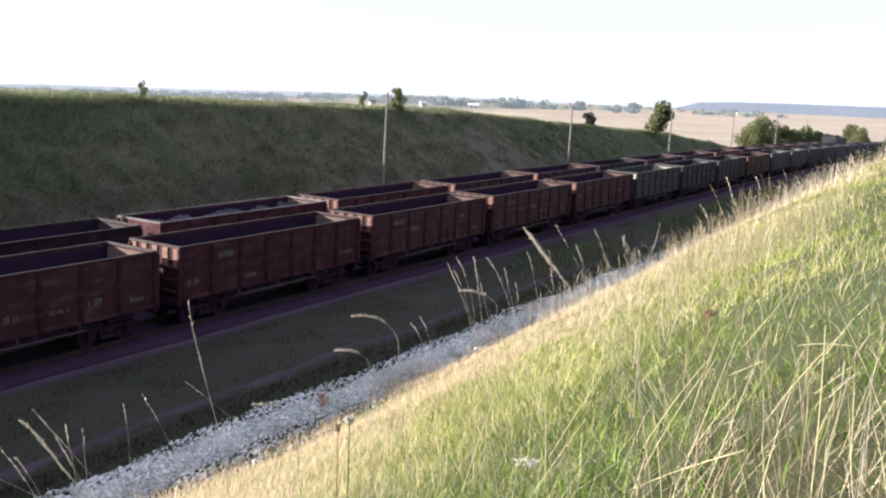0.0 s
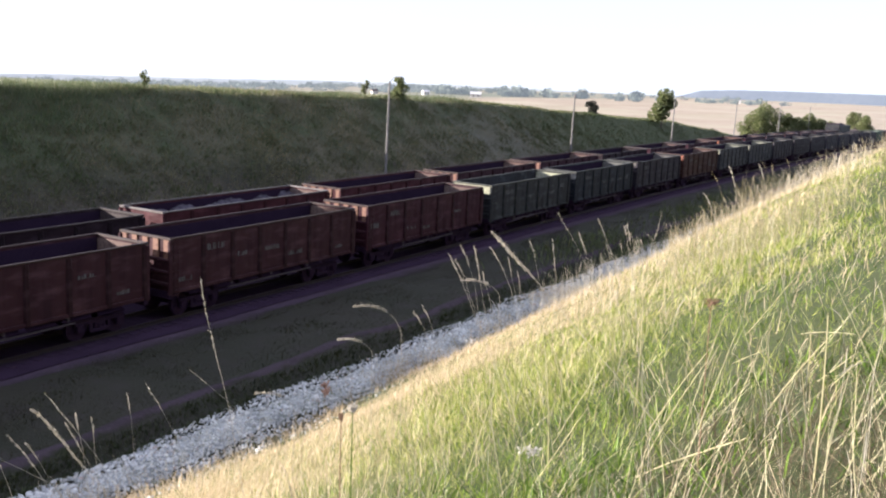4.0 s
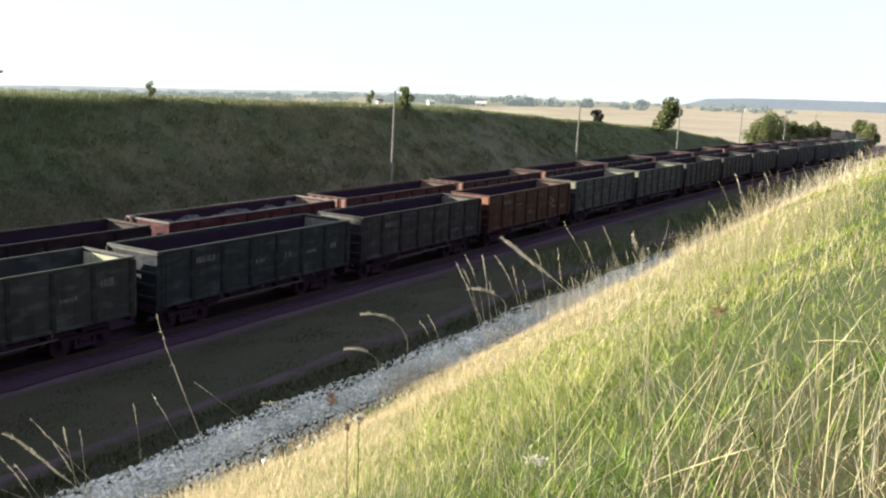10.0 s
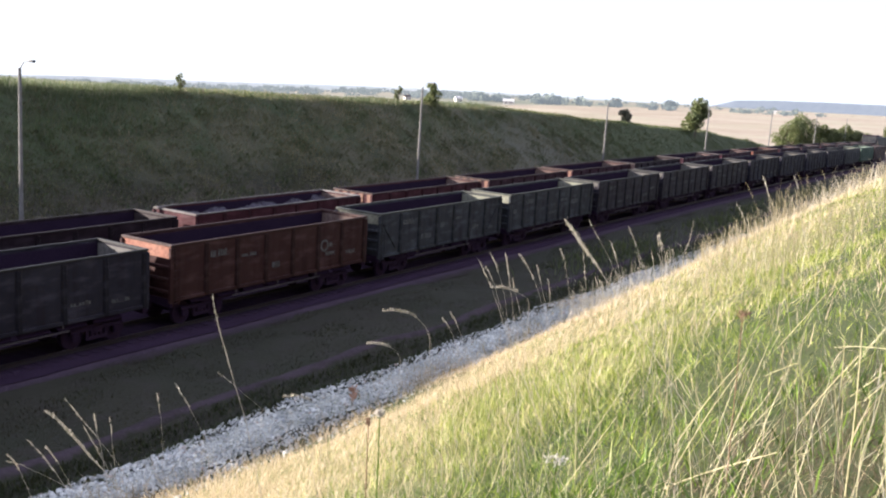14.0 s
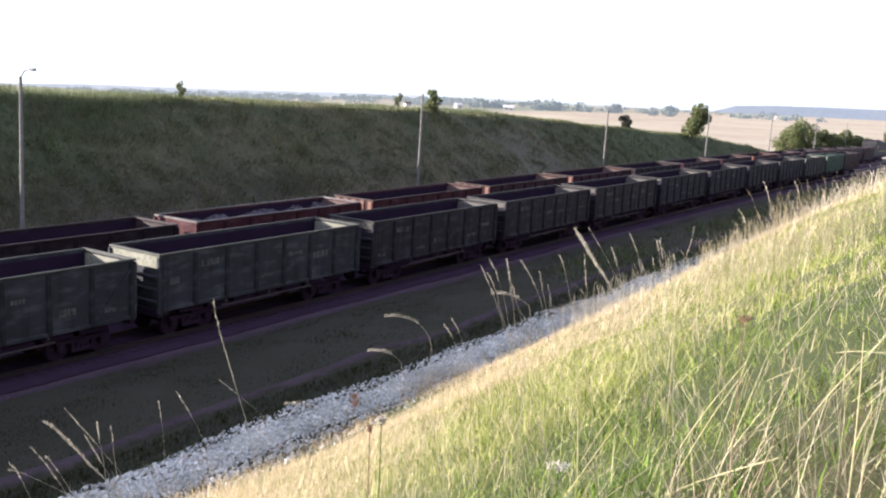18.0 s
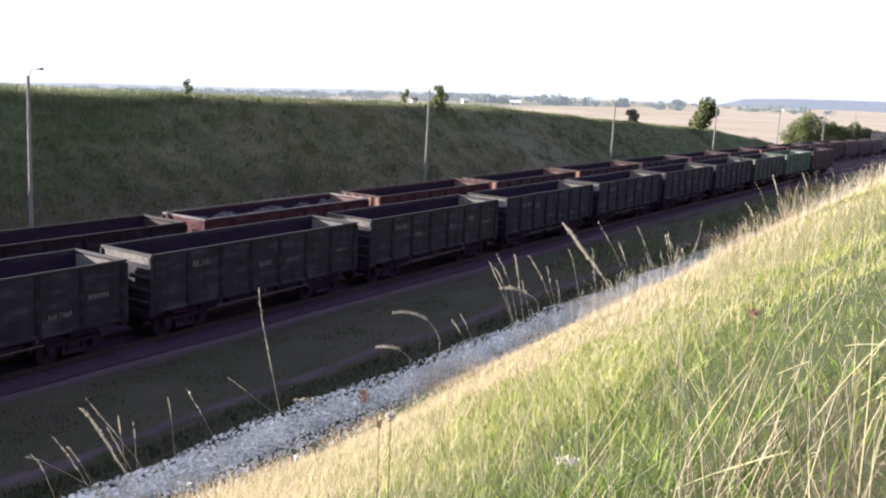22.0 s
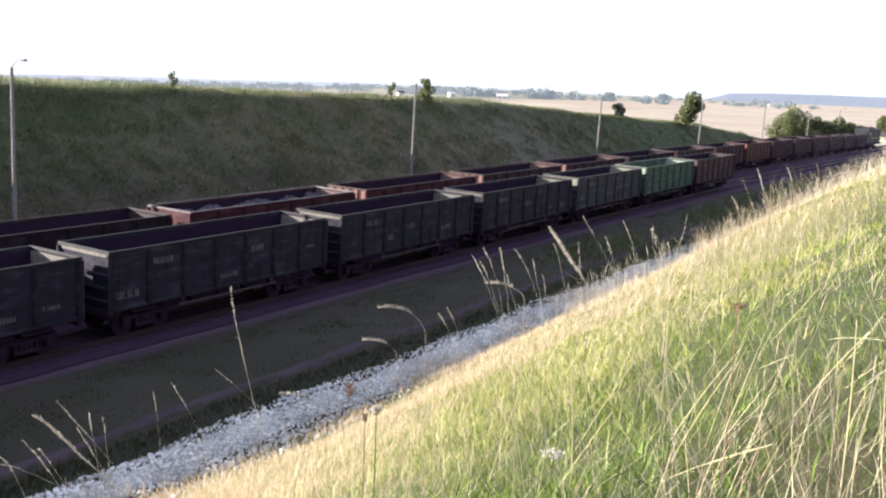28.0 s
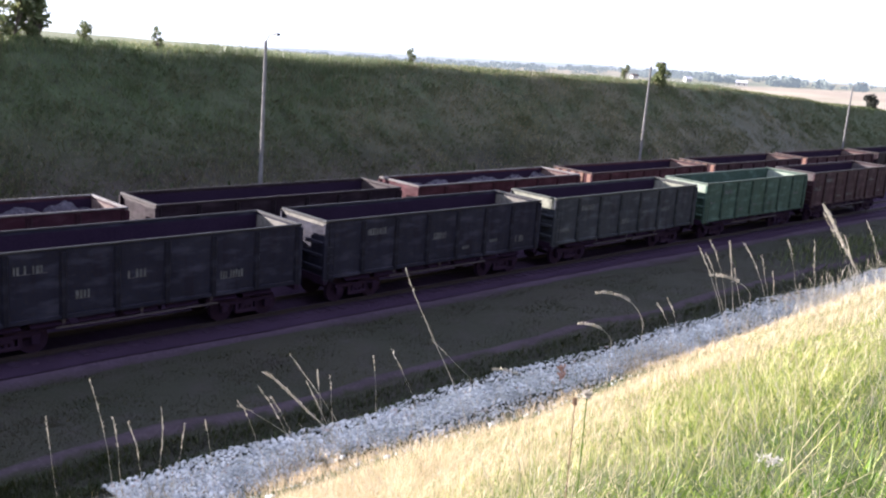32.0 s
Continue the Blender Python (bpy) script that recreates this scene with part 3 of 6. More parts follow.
def make_bogie(parent, y):
    bm = bmesh.new()
    box(bm, -1.1, 1.1, -0.2, 0.2, 0.5, 0.78, 0.03)
    bo = part("bogie", bm, M_STEEL, parent, "dark cast steel bogie")
    bo.location = (0, y, 0)
    for s in (-1, 1):
        bm = bmesh.new()
        box(bm, s * 1.02 - 0.07, s * 1.02 + 0.07, -1.15, 1.15, 0.62, 0.78, 0.02)
        box(bm, s * 1.02 - 0.08, s * 1.02 + 0.08, -0.45, 0.45, 0.26, 0.40, 0.02)
        for q in (-1, 1):
            box(bm, s * 1.02 - 0.11, s * 1.02 + 0.11, q * 0.925 - 0.15, q * 0.925 + 0.15, 0.34, 0.66, 0.03)
            box(bm, s * 1.02 - 0.06, s * 1.02 + 0.06, q * 0.42 - 0.06, q * 0.42 + 0.06, 0.30, 0.75)
        for q in (-0.2, 0, 0.2):
            rod(bm, (s * 1.02, q, 0.4), (s * 1.02, q, 0.62), 0.075, seg=8)
        part("side_frame", bm, M_STEEL, bo)
    for q in (-0.925, 0.925):
        make_wheelset(bo, q)
    return bo


def make_wagon(colour, label, braces=False, rim=None):
    mat = PAINTS[colour]
    w = tagged(new("gondola_wagon"), label, "freight wagon", "open gondola wagons of the coal trains")
    rim_m = rim or RIMS[colour]
    for s in (-1, 1):
        bm = bmesh.new()
        box(bm, s * 1.375 - 0.02, s * 1.375 + 0.02, -HL + 0.05, HL - 0.05, FLOOR - 0.08, TOP - 0.07)
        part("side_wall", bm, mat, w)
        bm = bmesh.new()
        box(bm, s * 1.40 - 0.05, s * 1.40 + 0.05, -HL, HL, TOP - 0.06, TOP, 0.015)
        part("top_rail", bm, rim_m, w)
        bm = bmesh.new()
        box(bm, s * 1.41 - 0.06, s * 1.41 + 0.06, -HL, HL, FLOOR - 0.16, FLOOR - 0.02, 0.015)
        part("bottom_rail", bm, mat, w)
        first = None
        for i in range(8):
            y = -HL + 0.14 + i * (2 * HL - 0.28) / 7
            if first is None:
                bm = bmesh.new()
                d0, d1 = 0.11, 0.06
                a = s * 1.395
                v = [bm.verts.new(p) for p in ((a, -0.13, FLOOR - 0.14), (a, 0.13, FLOOR - 0.14), (a + s * d0, 0.07, FLOOR - 0.14), (a + s * d0, -0.07, FLOOR - 0.14),
                                               (a, -0.13, TOP - 0.13), (a, 0.13, TOP - 0.13), (a + s * d1, 0.07, TOP - 0.13), (a + s * d1, -0.07, TOP - 0.13))]
                for f in ((0, 1, 2, 3), (4, 7, 6, 5), (0, 4, 5, 1), (1, 5, 6, 2), (2, 6, 7, 3), (3, 7, 4, 0)):
                    bm.faces.new([v[k] for k in f])
                bmesh.ops.recalc_face_normals(bm, faces=bm.faces)
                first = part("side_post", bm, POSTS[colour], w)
                first.location = (0, y, 0)
            else:
                again(first, "side_post", Matrix.Translation((0, y, 0)), w)
        if braces:
            for q in (-1, 1):
                bm = bmesh.new()
                ang = math.atan2(1.5, 1.35)
                t_ = Matrix.Translation((s * 1.42, q * (HL - 0.85), 2.35)) @ Matrix.Rotation(q * ang, 4, "X")
                box(bm, -0.03, 0.03, -1.05, 1.05, -0.05, 0.05, 0.0, t_)
                part("corner_brace", bm, mat, w)
        flap = None
        for i in range(7):
            y = -4.6 + i * 9.2 / 6
            if flap is None:
                bm = bmesh.new()
                t_ = Matrix.Translation((s * 1.2, 0, FLOOR - 0.24)) @ Matrix.Rotation(s * 0.5, 4, "Y")
                box(bm, -0.22, 0.22, -0.62, 0.62, -0.02, 0.02, 0.0, t_)
                flap = part("bottom_hatch", bm, M_STEEL, w)
                flap.location = (0, y, 0)
            else:
                again(flap, "bottom_hatch", Matrix.Translation((0, y, 0)), w)
    for q in (-1, 1):
        bm = bmesh.new()
        box(bm, -1.35, 1.35, q * (HL - 0.08) - 0.025, q * (HL - 0.08) + 0.025, FLOOR - 0.08, TOP - 0.1)
        part("end_wall", bm, mat, w)
        yi, yo = q * (HL - 0.115), q * (HL - 0.035)
        part("end_lining", boxes((-1.33, 1.33, yi - 0.006, yi + 0.006, FLOOR, TOP - 0.16)), ENDS["maroon" if colour in ("red", "rust") else colour], w, "faded inner end wall, coloured paler as sunlit")
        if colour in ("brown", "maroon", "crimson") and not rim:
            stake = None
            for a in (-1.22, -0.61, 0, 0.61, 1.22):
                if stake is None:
                    stake = part("end_stake", boxes((-0.15, 0.15, yo - 0.03, yo + 0.03, TOP - 1.0, TOP - 0.10)), ENDS["stake"], w, "rusty upright of the end, coloured as sunlit")
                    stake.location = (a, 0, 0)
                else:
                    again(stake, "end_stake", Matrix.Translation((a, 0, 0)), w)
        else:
            # paler strip drawn only as deep as the sun reaches
            part("end_plate", boxes((-1.40, 1.40, yo - 0.015, yo + 0.015, TOP - SUNLIT_DEPTH.get(colour, 0.58), TOP - 0.10)), mat if rim else ENDS[colour], w, "strip across the top of the end, coloured as sunlit")
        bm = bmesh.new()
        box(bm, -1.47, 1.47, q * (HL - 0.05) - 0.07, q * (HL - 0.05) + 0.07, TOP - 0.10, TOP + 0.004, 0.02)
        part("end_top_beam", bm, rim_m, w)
        beam = None
        for z in (1.55, 2.05, 2.55):
            if beam is None:
                bm = bmesh.new()
                box(bm, -1.42, 1.42, q * (HL + 0.0) - 0.06, q * HL + 0.06, -0.07, 0.07, 0.02)
                beam = part("end_rib", bm, mat, w)
                beam.location = (0, 0, z)
            else:
                again(beam, "end_rib", Matrix.Translation((0, 0, z)), w)
        for s in (-1, 1):
            bm = bmesh.new()
            box(bm, s * 1.42 - 0.07, s * 1.42 + 0.07, q * (HL - 0.02) - 0.08, q * (HL - 0.02) + 0.08, FLOOR - 0.2, TOP - 0.13, 0.02)
            part("corner_post", bm, mat, w)
        bm = bmesh.new()
        box(bm, -0.12, 0.12, min(q * HL, q * 6.72), max(q * HL, q * 6.72), 0.95, 1.2, 0.03)
        box(bm, -0.2, 0.2, min(q * 6.66, q * 6.95), max(q * 6.66, q * 6.95), 0.90, 1.24, 0.05)
        part("coupler", bm, M_STEEL, w)
        bm = bmesh.new()
        box(bm, -1.45, 1.45, q * (HL - 0.1) - 0.12, q * (HL - 0.1) + 0.12, 0.95, FLOOR - 0.06, 0.02)
        part("end_sill", bm, M_STEEL, w)
        make_bogie(w, q * 4.33)
    bm = bmesh.new()
    box(bm, 1.485, 1.505, -HL + 0.06, -HL + 0.09, 1.0, 2.9)
    box(bm, 1.485, 1.505, -HL + 0.40, -HL + 0.43, 1.0, 2.9)
    for i in range(6):
        box(bm, 1.485, 1.51, -HL + 0.06, -HL + 0.43, 1.1 + i * 0.33, 1.13 + i * 0.33)
    part("ladder", bm, mat, w)
    part("floor", boxes((-1.35, 1.35, -HL + 0.1, HL - 0.1, FLOOR - 0.06, FLOOR)), M_INSIDE, w, "floor black with coal dust")
    part("center_sill", boxes((-0.2, 0.2, -HL, HL, 0.92, 1.24), (-0.5, 0.5, -1.2, 1.2, 0.55, 0.95)), M_STEEL, w)
    part("hatch_bar", boxes((1.36, 1.41, -2.9, 2.9, 0.86, 0.92), (1.22, 1.38, -2.7, -2.6, 0.86, 1.16), (1.22, 1.38, 2.6, 2.7, 0.86, 1.16), (1.22, 1.38, -0.05, 0.05, 0.86, 1.16)), M_BAR, w, "long worn steel bar under the hatches")
    part("brake_pipe", boxes((1.08, 1.14, -4.4, 4.4, 0.80, 0.86)), M_STEEL, w)
    for s in (-1, 1):
        part("inner_lining", boxes((s * 1.345 - 0.006, s * 1.345 + 0.006, -HL + 0.12, HL - 0.12, FLOOR, TOP - 0.16)), mat if colour in ("moss", "bright") else M_INSIDE, w)
    return w


LABELS = {
    "brown": "rusty brown steel gondola wagon, empty, on the track",
    "red": "red-brown steel gondola wagon with faded paint, empty",
    "maroon": "dull maroon steel gondola wagon, empty and dirty",
    "crimson": "faded crimson steel gondola wagon with rusty posts",
    "dark": "dark brown dirty steel gondola wagon, empty",
    "green": "dull green steel gondola wagon with worn white lettering",
    "moss": "moss green steel gondola wagon with end tops coloured as sunlit",
    "grey": "dark grey-green steel gondola wagon, empty and dirty",
    "blue": "blue-green steel gondola wagon with faded panels",
    "slate": "dark slate-blue steel gondola wagon with narrow end strips coloured as sunlit",
    "plum": "dull plum-brown steel gondola wagon, empty and dirty",
    "rust": "rusty red steel gondola wagon with a sunlit end",
    "bright": "bright green freshly painted steel gondola wagon",
}
TEMPLATE = {}
rnd = random.Random(7)


def mark(w, y0, y1, z0, z1):
    """A worn patch of white lettering on the side that faces the bank: plain bars."""
    bm = bmesh.new()
    edge = [bm.verts.new((1.402, y0, z)) for z in (z0, z0 + 0.015)]
    y, k = y0, 0
    while y < y1 - 0.05:         # bars on a thin base line, all of one piece
        y += rnd.uniform(0.05, 0.11) if k % 2 == 0 else rnd.uniform(0.025, 0.06)
        nxt = [bm.verts.new((1.402, y, z)) for z in (z0, z0 + 0.015)]
        bm.faces.new((edge[0], nxt[0], nxt[1], edge[1]))
        if k % 2 == 0 and rnd.random() < 0.85:
            top = z1 - rnd.uniform(0, 0.05)
            bm.faces.new((edge[1], nxt[1], bm.verts.new((1.402, y, top)), bm.verts.new((1.402, edge[1].co.y, top))))
        edge, k = nxt, k + 1
    return part("marking", bm, M_MARK, w, "worn white lettering")


def emblem(w, y, z):
    bm = bmesh.new()
    for i in range(14):
        a, b = i * 2 * math.pi / 14, (i + 1) * 2 * math.pi / 14
        v = [bm.verts.new((1.403, y + r * math.cos(q), z + r * math.sin(q))) for q in (a, b) for r in (0.2, 0.3)]
        bm.faces.new((v[0], v[1], v[3], v[2]))
    bmesh.ops.remove_doubles(bm, verts=bm.verts, dist=0.001)
    part("emblem", bm, M_MARK, w, "round worn white emblem")


def wagon_at(colour, m, braces=False, rim=None):
    key = (colour, braces, rim.name if rim else "")
    if key not in TEMPLATE:
        TEMPLATE[key] = make_wagon(colour, LABELS[colour], braces, rim)
        TEMPLATE[key].matrix_basis = m
        return TEMPLATE[key]
    src = TEMPLATE[key]
    keep = [c for c in src.children if c.name.startswith("marking")]
    for c in keep:
        c.parent = None
    o = copy_thing(src, m)
    for c in keep:
        c.parent = src
    return o


def track_pose(x, y):
    s = float(sag(y))
    sl = math.degrees(math.atan((float(sag(y + 5)) - float(sag(y - 5))) / 10))
    return pose(x, y, RAIL + s, sl, 0, 0)


SPEED, LEAD = 7.14, 14.77        # metres a second towards -y; near end of the first wagon at 0 s
NEAR_TRAIN = ["maroon", "brown", "maroon", "brown", "brown", "maroon", "moss", "blue", "grey", "red", "green", "green", "grey", "grey", "grey", "slate", "slate", "slate", "slate", "green", "bright", "plum"]
moving = []
for i, c in enumerate(NEAR_TRAIN):
    k = i - 1
    y0 = LEAD - 0.58 + k * PITCH + PITCH / 2
    w = wagon_at(c, track_pose(NEAR_X, y0), braces=(k == 9))
    moving.append((w, y0))
    step_ = (2 * HL - 0.28) / 7
    for p in range(7):
        a = -HL + 0.14 + p * step_ + 0.25
        if k == 8 and p == 5:
            emblem(w, a + 0.25, 2.35)
            mark(w, a + 0.5, a + 1.2, 2.28, 2.45)
            mark(w, a + 0.35, a + 1.05, 1.85, 2.05)
        elif p == 1:
            mark(w, a, a + 1.05, 2.72, 3.0)
        elif rnd.random() < 0.6:
            z = rnd.choice([1.6, 1.75, 2.2, 2.5])
            mark(w, a + rnd.uniform(0, 0.2), a + rnd.uniform(0.6, 1.1), z, z + rnd.choice([0.16, 0.2, 0.3]))

FAR_0 = 31.93
FAR_TRAIN = {-3: "dark", -2: "dark", -1: "maroon", 0: "dark", 1: "crimson", 2: "crimson", 3: "brown", 4: "maroon", 5: "dark", 6: "maroon", 7: "maroon", 8: "rust", 9: "maroon", 10: "plum", 11: "maroon", 12: "plum", 13: "plum", 14: "plum"}
for k, c in FAR_TRAIN.items():
    y = FAR_0 + (k - 0.5) * PITCH
    wagon_at(c, track_pose(FAR_X, y), rim=M_RIM if k in (-1, 1) else RIMS["plum"] if k in (6, 7) or k > 8 else None)

# ---- lamp poles behind the far track ----
POLES = [(29.0, -1.25), (63.5, -1.45), (99.9, -2.3), (135.7, -2.85), (170.4, -3.4), (205.8, -3.95), (238.0, -4.7)]


def lamp_pole(y, top):
    x = -42.1
    z0 = ground_z(x, y)
    p = tagged(new("lamp_pole"), "tall pale concrete lamp pole with a curved arm", "lamp pole", "lamp poles along the far track")
    p.location = (x, y, z0)
    h = top - z0
    bm = bmesh.new()
    rod(bm, (0, 0, -0.2), (0, 0, h), 0.12, 0.075, 10)
    part("shaft", bm, M_CONCRETE, p)
    bm = bmesh.new()
    rod(bm, (0, 0, h - 0.05), (0.32, 0, h + 0.30), 0.024, 0.022, 6)
    rod(bm, (0.32, 0, h + 0.30), (0.85, 0, h + 0.36), 0.022, 0.02, 6)
    part("arm", bm, M_CONCRETE, p)
    bm = bmesh.new()
    box(bm, 0.78, 1.12, -0.1, 0.1, h + 0.31, h + 0.43, 0.04)
    part("lamp_head", bm, M_LAMP, p, "dark lamp head")
    bm = bmesh.new()
    box(bm, -0.22, 0.22, -0.22, 0.22, -0.25, 0.18, 0.03)
    part("footing", bm, M_CONCRETE, p)
    return p


for y, top in POLES:
    lamp_pole(y, top)


# ---- plants ----
def strip_mesh(name, base, direc, height, width, bend, mat, rng, limp=1.0):
    """Blades: for each a base, a way to lean, a height and a width."""
    n = len(base)
    side = np.stack([-direc[:, 1], direc[:, 0], np.zeros(n)], -1)
    turn = rng.uniform(0, np.pi, n)
    side = np.stack([np.cos(turn), np.sin(turn), np.zeros(n)], -1)
    up = np.array([0, 0, 1.0])
    sn, cs = np.sin(bend * 0.8)[:, None], np.cos(bend * 0.8)[:, None]
    curl = limp * rng.uniform(-0.05, 0.22, n)[:, None]
    h_ = height[:, None]
    mid = base + h_ * 0.55 * (up * cs + direc * sn)
    tip = base + h_ * (up * (cs - 0.4 * np.abs(curl)) + direc * (sn + curl))
    w = (width / 2)[:, None]
    v = np.stack([base - side * w, base + side * w, mid + side * w * 0.8, mid - side * w * 0.8, tip], 1).reshape(-1, 3)
    o = np.arange(n)[:, None] * 5
    loops = np.concatenate([o + 0, o + 1, o + 2, o + 3, o + 3, o + 2, o + 4], 1).ravel()
    me = bpy.data.meshes.new(name)
    me.vertices.add(n * 5)
    me.vertices.foreach_set("co", v.ravel())
    me.loops.add(n * 7)
    me.loops.foreach_set("vertex_index", loops.astype(np.int32))
    me.polygons.add(n * 2)
    st = (np.arange(n)[:, None] * 7 + np.array([0, 4])).ravel()
    me.polygons.foreach_set("loop_start", st.astype(np.int32))
    me.update(calc_edges=True)
    me.materials.append(mat)
    return me


def bank_points(rng, n, r0, r1, az0=-2, az1=76, xmin=-17.8):
    """Places on the near bank, thinning with distance."""
    az = np.radians(rng.uniform(az0, az1, n))
    r = np.exp(rng.uniform(np.log(r0), np.log(r1), n))
    x, y = -r * np.sin(az), r * np.cos(az)
    ok = (x > xmin + 0.3 * np.sin(y * 0.7) + 0.55 * lumps(x * 0.8, y * 0.9) + rng.normal(0, 0.6, n)) & (y > -14) & (x < 2.6)
    x, y, r = x[ok], y[ok], r[ok]
    return x, y, land(x, y), r


def sow(name, n, r0, r1, h0, h1, w0, mat, label, lean=0.5, seed=1, keep=None, xmin=-17.8, wide=0.00055, limp=1.0, bias=0.5, az=(-2, 76), grazed=0.0):
    rng = np.random.default_rng(seed)
    x, y, z, r = bank_points(rng, n, r0, r1, az[0], az[1], xmin)
    if keep is not None:
        k = rng.uniform(0, 1, len(x)) < keep(x, y)
        x, y, z, r = x[k], y[k], z[k], r[k]
    m = len(x)
    a = np.where(rng.uniform(0, 1, m) < bias, rng.normal(0.5, 0.8, m), rng.uniform(0, 6.28, m))
    a = np.where(rng.uniform(0, 1, m) < 0.3, 0.6 + 1.6 * lumps(x * 1.9 + 3, y * 1.6) + rng.normal(0, 0.45, m), a)      # blades of one tuft lean together
    direc = np.stack([np.cos(a), np.sin(a), np.zeros(m)], -1)
    tuft = 0.62 + 0.5 * np.clip(0.5 + 0.5 * lumps(x * 3.1, y * 2.7), 0, 1)
    low = 1 - 0.12 * smooth(-9, -16, x)
    h = rng.uniform(h0, h1, m) * tuft * low * (1 - grazed * smooth(9.5, 3.5, r))       # the turf is shorter near the brow
    w = np.maximum(w0, r * wide) * rng.uniform(0.7, 1.3, m)
    bend = np.abs(rng.normal(lean, 0.35, m)).clip(0, 1.5)
    ob = new(name, strip_mesh(name, np.stack([x, y, z - 0.03], -1), direc, h, w, bend, mat, rng, limp))
    return tagged(ob, label, "grass", kind="stuff")


dryness = lambda x, y: 0.015 + 0.955 * smooth(-5.0, -12.2, x + 1.4 * lumps(x, y * 0.7))
withered = lambda x, y: smooth(-1.7, -0.6, x + 0.25 * lumps(x * 3, y * 2)) * smooth(9.5, 6.0, np.hypot(x, y)) * np.clip(0.55 + 0.5 * lumps(x * 5, y * 4), 0.15, 1)
tangle = lambda x, y: np.exp(-((x + 0.80 + 0.15 * np.sin(y * 5)) / 0.36) ** 2 - ((y - 4.9 + 0.3 * np.sin(x * 9)) / 1.15) ** 2)
straggly = lambda x, y: np.clip(0.9 * lumps(x * 5.5, y * 3.6) - 0.25, 0, 1) * smooth(-4.6, -1.6, x)
tussock = lambda x, y: np.clip(0.55 + 0.5 * lumps(x * 13, y * 11), 0.08, 1)
thinning = lambda x, y: 0.04 + 0.96 * smooth(-17.4, -13.8, x + 0.75 * lumps(x * 0.9, y * 0.8))
clumps = lambda x, y: np.clip(0.55 + 0.45 * lumps(x * 2.3, y * 2.0), 0.12, 1)
sow("undergrowth", 150000, 1.5, 80, 0.06, 0.20, 0.009, M_UNDER, "low leafy green undergrowth on the bank", 1.0, 10, lambda x, y: (1 - 0.9 * dryness(x, y)) * (1 - 0.9 * withered(x, y)) * (1 - 0.9 * tangle(x, y)) * tussock(y, x), bias=0.0)
sow("bank_grass", 330000, 1.5, 190, 0.07, 0.27, 0.0034, M_GRASS, "lush green meadow grass on the sunny bank", 1.05, 11, lambda x, y: (1 - 0.97 * dryness(x, y)) * clumps(x, y) * (0.25 + 0.75 * tussock(x, y)) * (1 - 0.85 * withered(x, y)) * (1 - 0.5 * straggly(x, y)) * (1 - 0.85 * tangle(x, y)) * (1 - 0.3 * smooth(-3.2, -0.9, x)), bias=0.1, limp=1.8, grazed=0.5)
sow("dry_bank_grass", 170000, 1.5, 190, 0.16, 0.44, 0.0026, M_DRY, "dry pale grass on the sunny bank", 0.6, 12, lambda x, y: (0.006 + 0.10 * smooth(-2.4, -4.0, x) + dryness(x, y)) * (0.3 + 0.7 * clumps(y, x)) * thinning(x, y), bias=0.3)
sow("yellowing_grass", 150000, 3, 90, 0.08, 0.27, 0.0028, M_YELLOWING, "yellowing grass half way down the sunny bank", 0.9, 20, lambda x, y: smooth(-1.9, -3.6, x + 0.4 * lumps(x * 2, y * 1.5)) * (1 - 0.9 * dryness(x, y)) * clumps(x * 1.7, y * 1.4), bias=0.15, limp=1.6, grazed=0.3)
sow("pale_fibres", 5000, 2, 16, 0.10, 0.34, 0.0017, M_FIBRE, "fine pale dead fibres strewn through the grass", 1.0, 34, lambda x, y: 0.3 + 0.7 * clumps(x * 2.1, y * 2.4), wide=0.00035, bias=0.0, limp=2.0)
sow("dry_stems", 1450, 2.6, 60, 0.45, 1.0, 0.0024, M_STEM, "long pale dry stems among the grass", 0.7, 13, lambda x, y: 0.25 + 0.75 * clumps(x * 1.5, y * 1.5), -17.9, 0.0004, 0.5, bias=0.6)
sow("dead_grass", 120000, 1.5, 18, 0.08, 0.26, 0.003, M_DEAD, "tangle of dead brown grass in the bank", 1.25, 14, lambda x, y: np.clip(0.8 * withered(x, y) + 0.02 + 0.22 * straggly(x, y) + tangle(x, y), 0, 1), limp=1.2, bias=0.0, grazed=0.2)


sow("bank_grass", 50000, 0.9, 16, 0.12, 0.34, 0.0045, M_GRASS, "lush green meadow grass on the sunny bank", 0.8, 19, lambda x, y: 0.3 + 0.7 * clumps(x, y), bias=0.2, az=(76, 358))
sow("underfoot_grass", 9000, 0.2, 1.7, 0.05, 0.16, 0.004, M_GRASS, "short trodden grass on the brow of the bank", 1.0, 35, az=(-2, 358), bias=0.0)
fill = lambda x, y: smooth(2.5, 15, np.hypot(x, y))
sow("brow_grass", 240000, 3.5, 130, 0.12, 0.38, 0.0038, M_GRASS, "green grass on the far stretch of the bank", 0.9, 17, lambda x, y: (1 - 0.93 * dryness(x, y)) * (0.3 + 0.7 * clumps(x, y)) * fill(x, y) * (0.25 + 0.75 * tussock(x * 0.6, y * 0.6)) * (1 - 0.9 * withered(x, y)) * (1 - 0.45 * smooth(-3.2, -0.9, x)), wide=0.00055, bias=0.2, az=(-2, 70))
sow("dry_brow_grass", 130000, 6, 130, 0.18, 0.55, 0.004, M_DRY, "dry pale grass on the far stretch of the bank", 0.55, 18, lambda x, y: (0.05 + 0.8 * dryness(x, y)) * fill(x, y) * thinning(x, y), wide=0.0005, bias=0.3, az=(-2, 66))


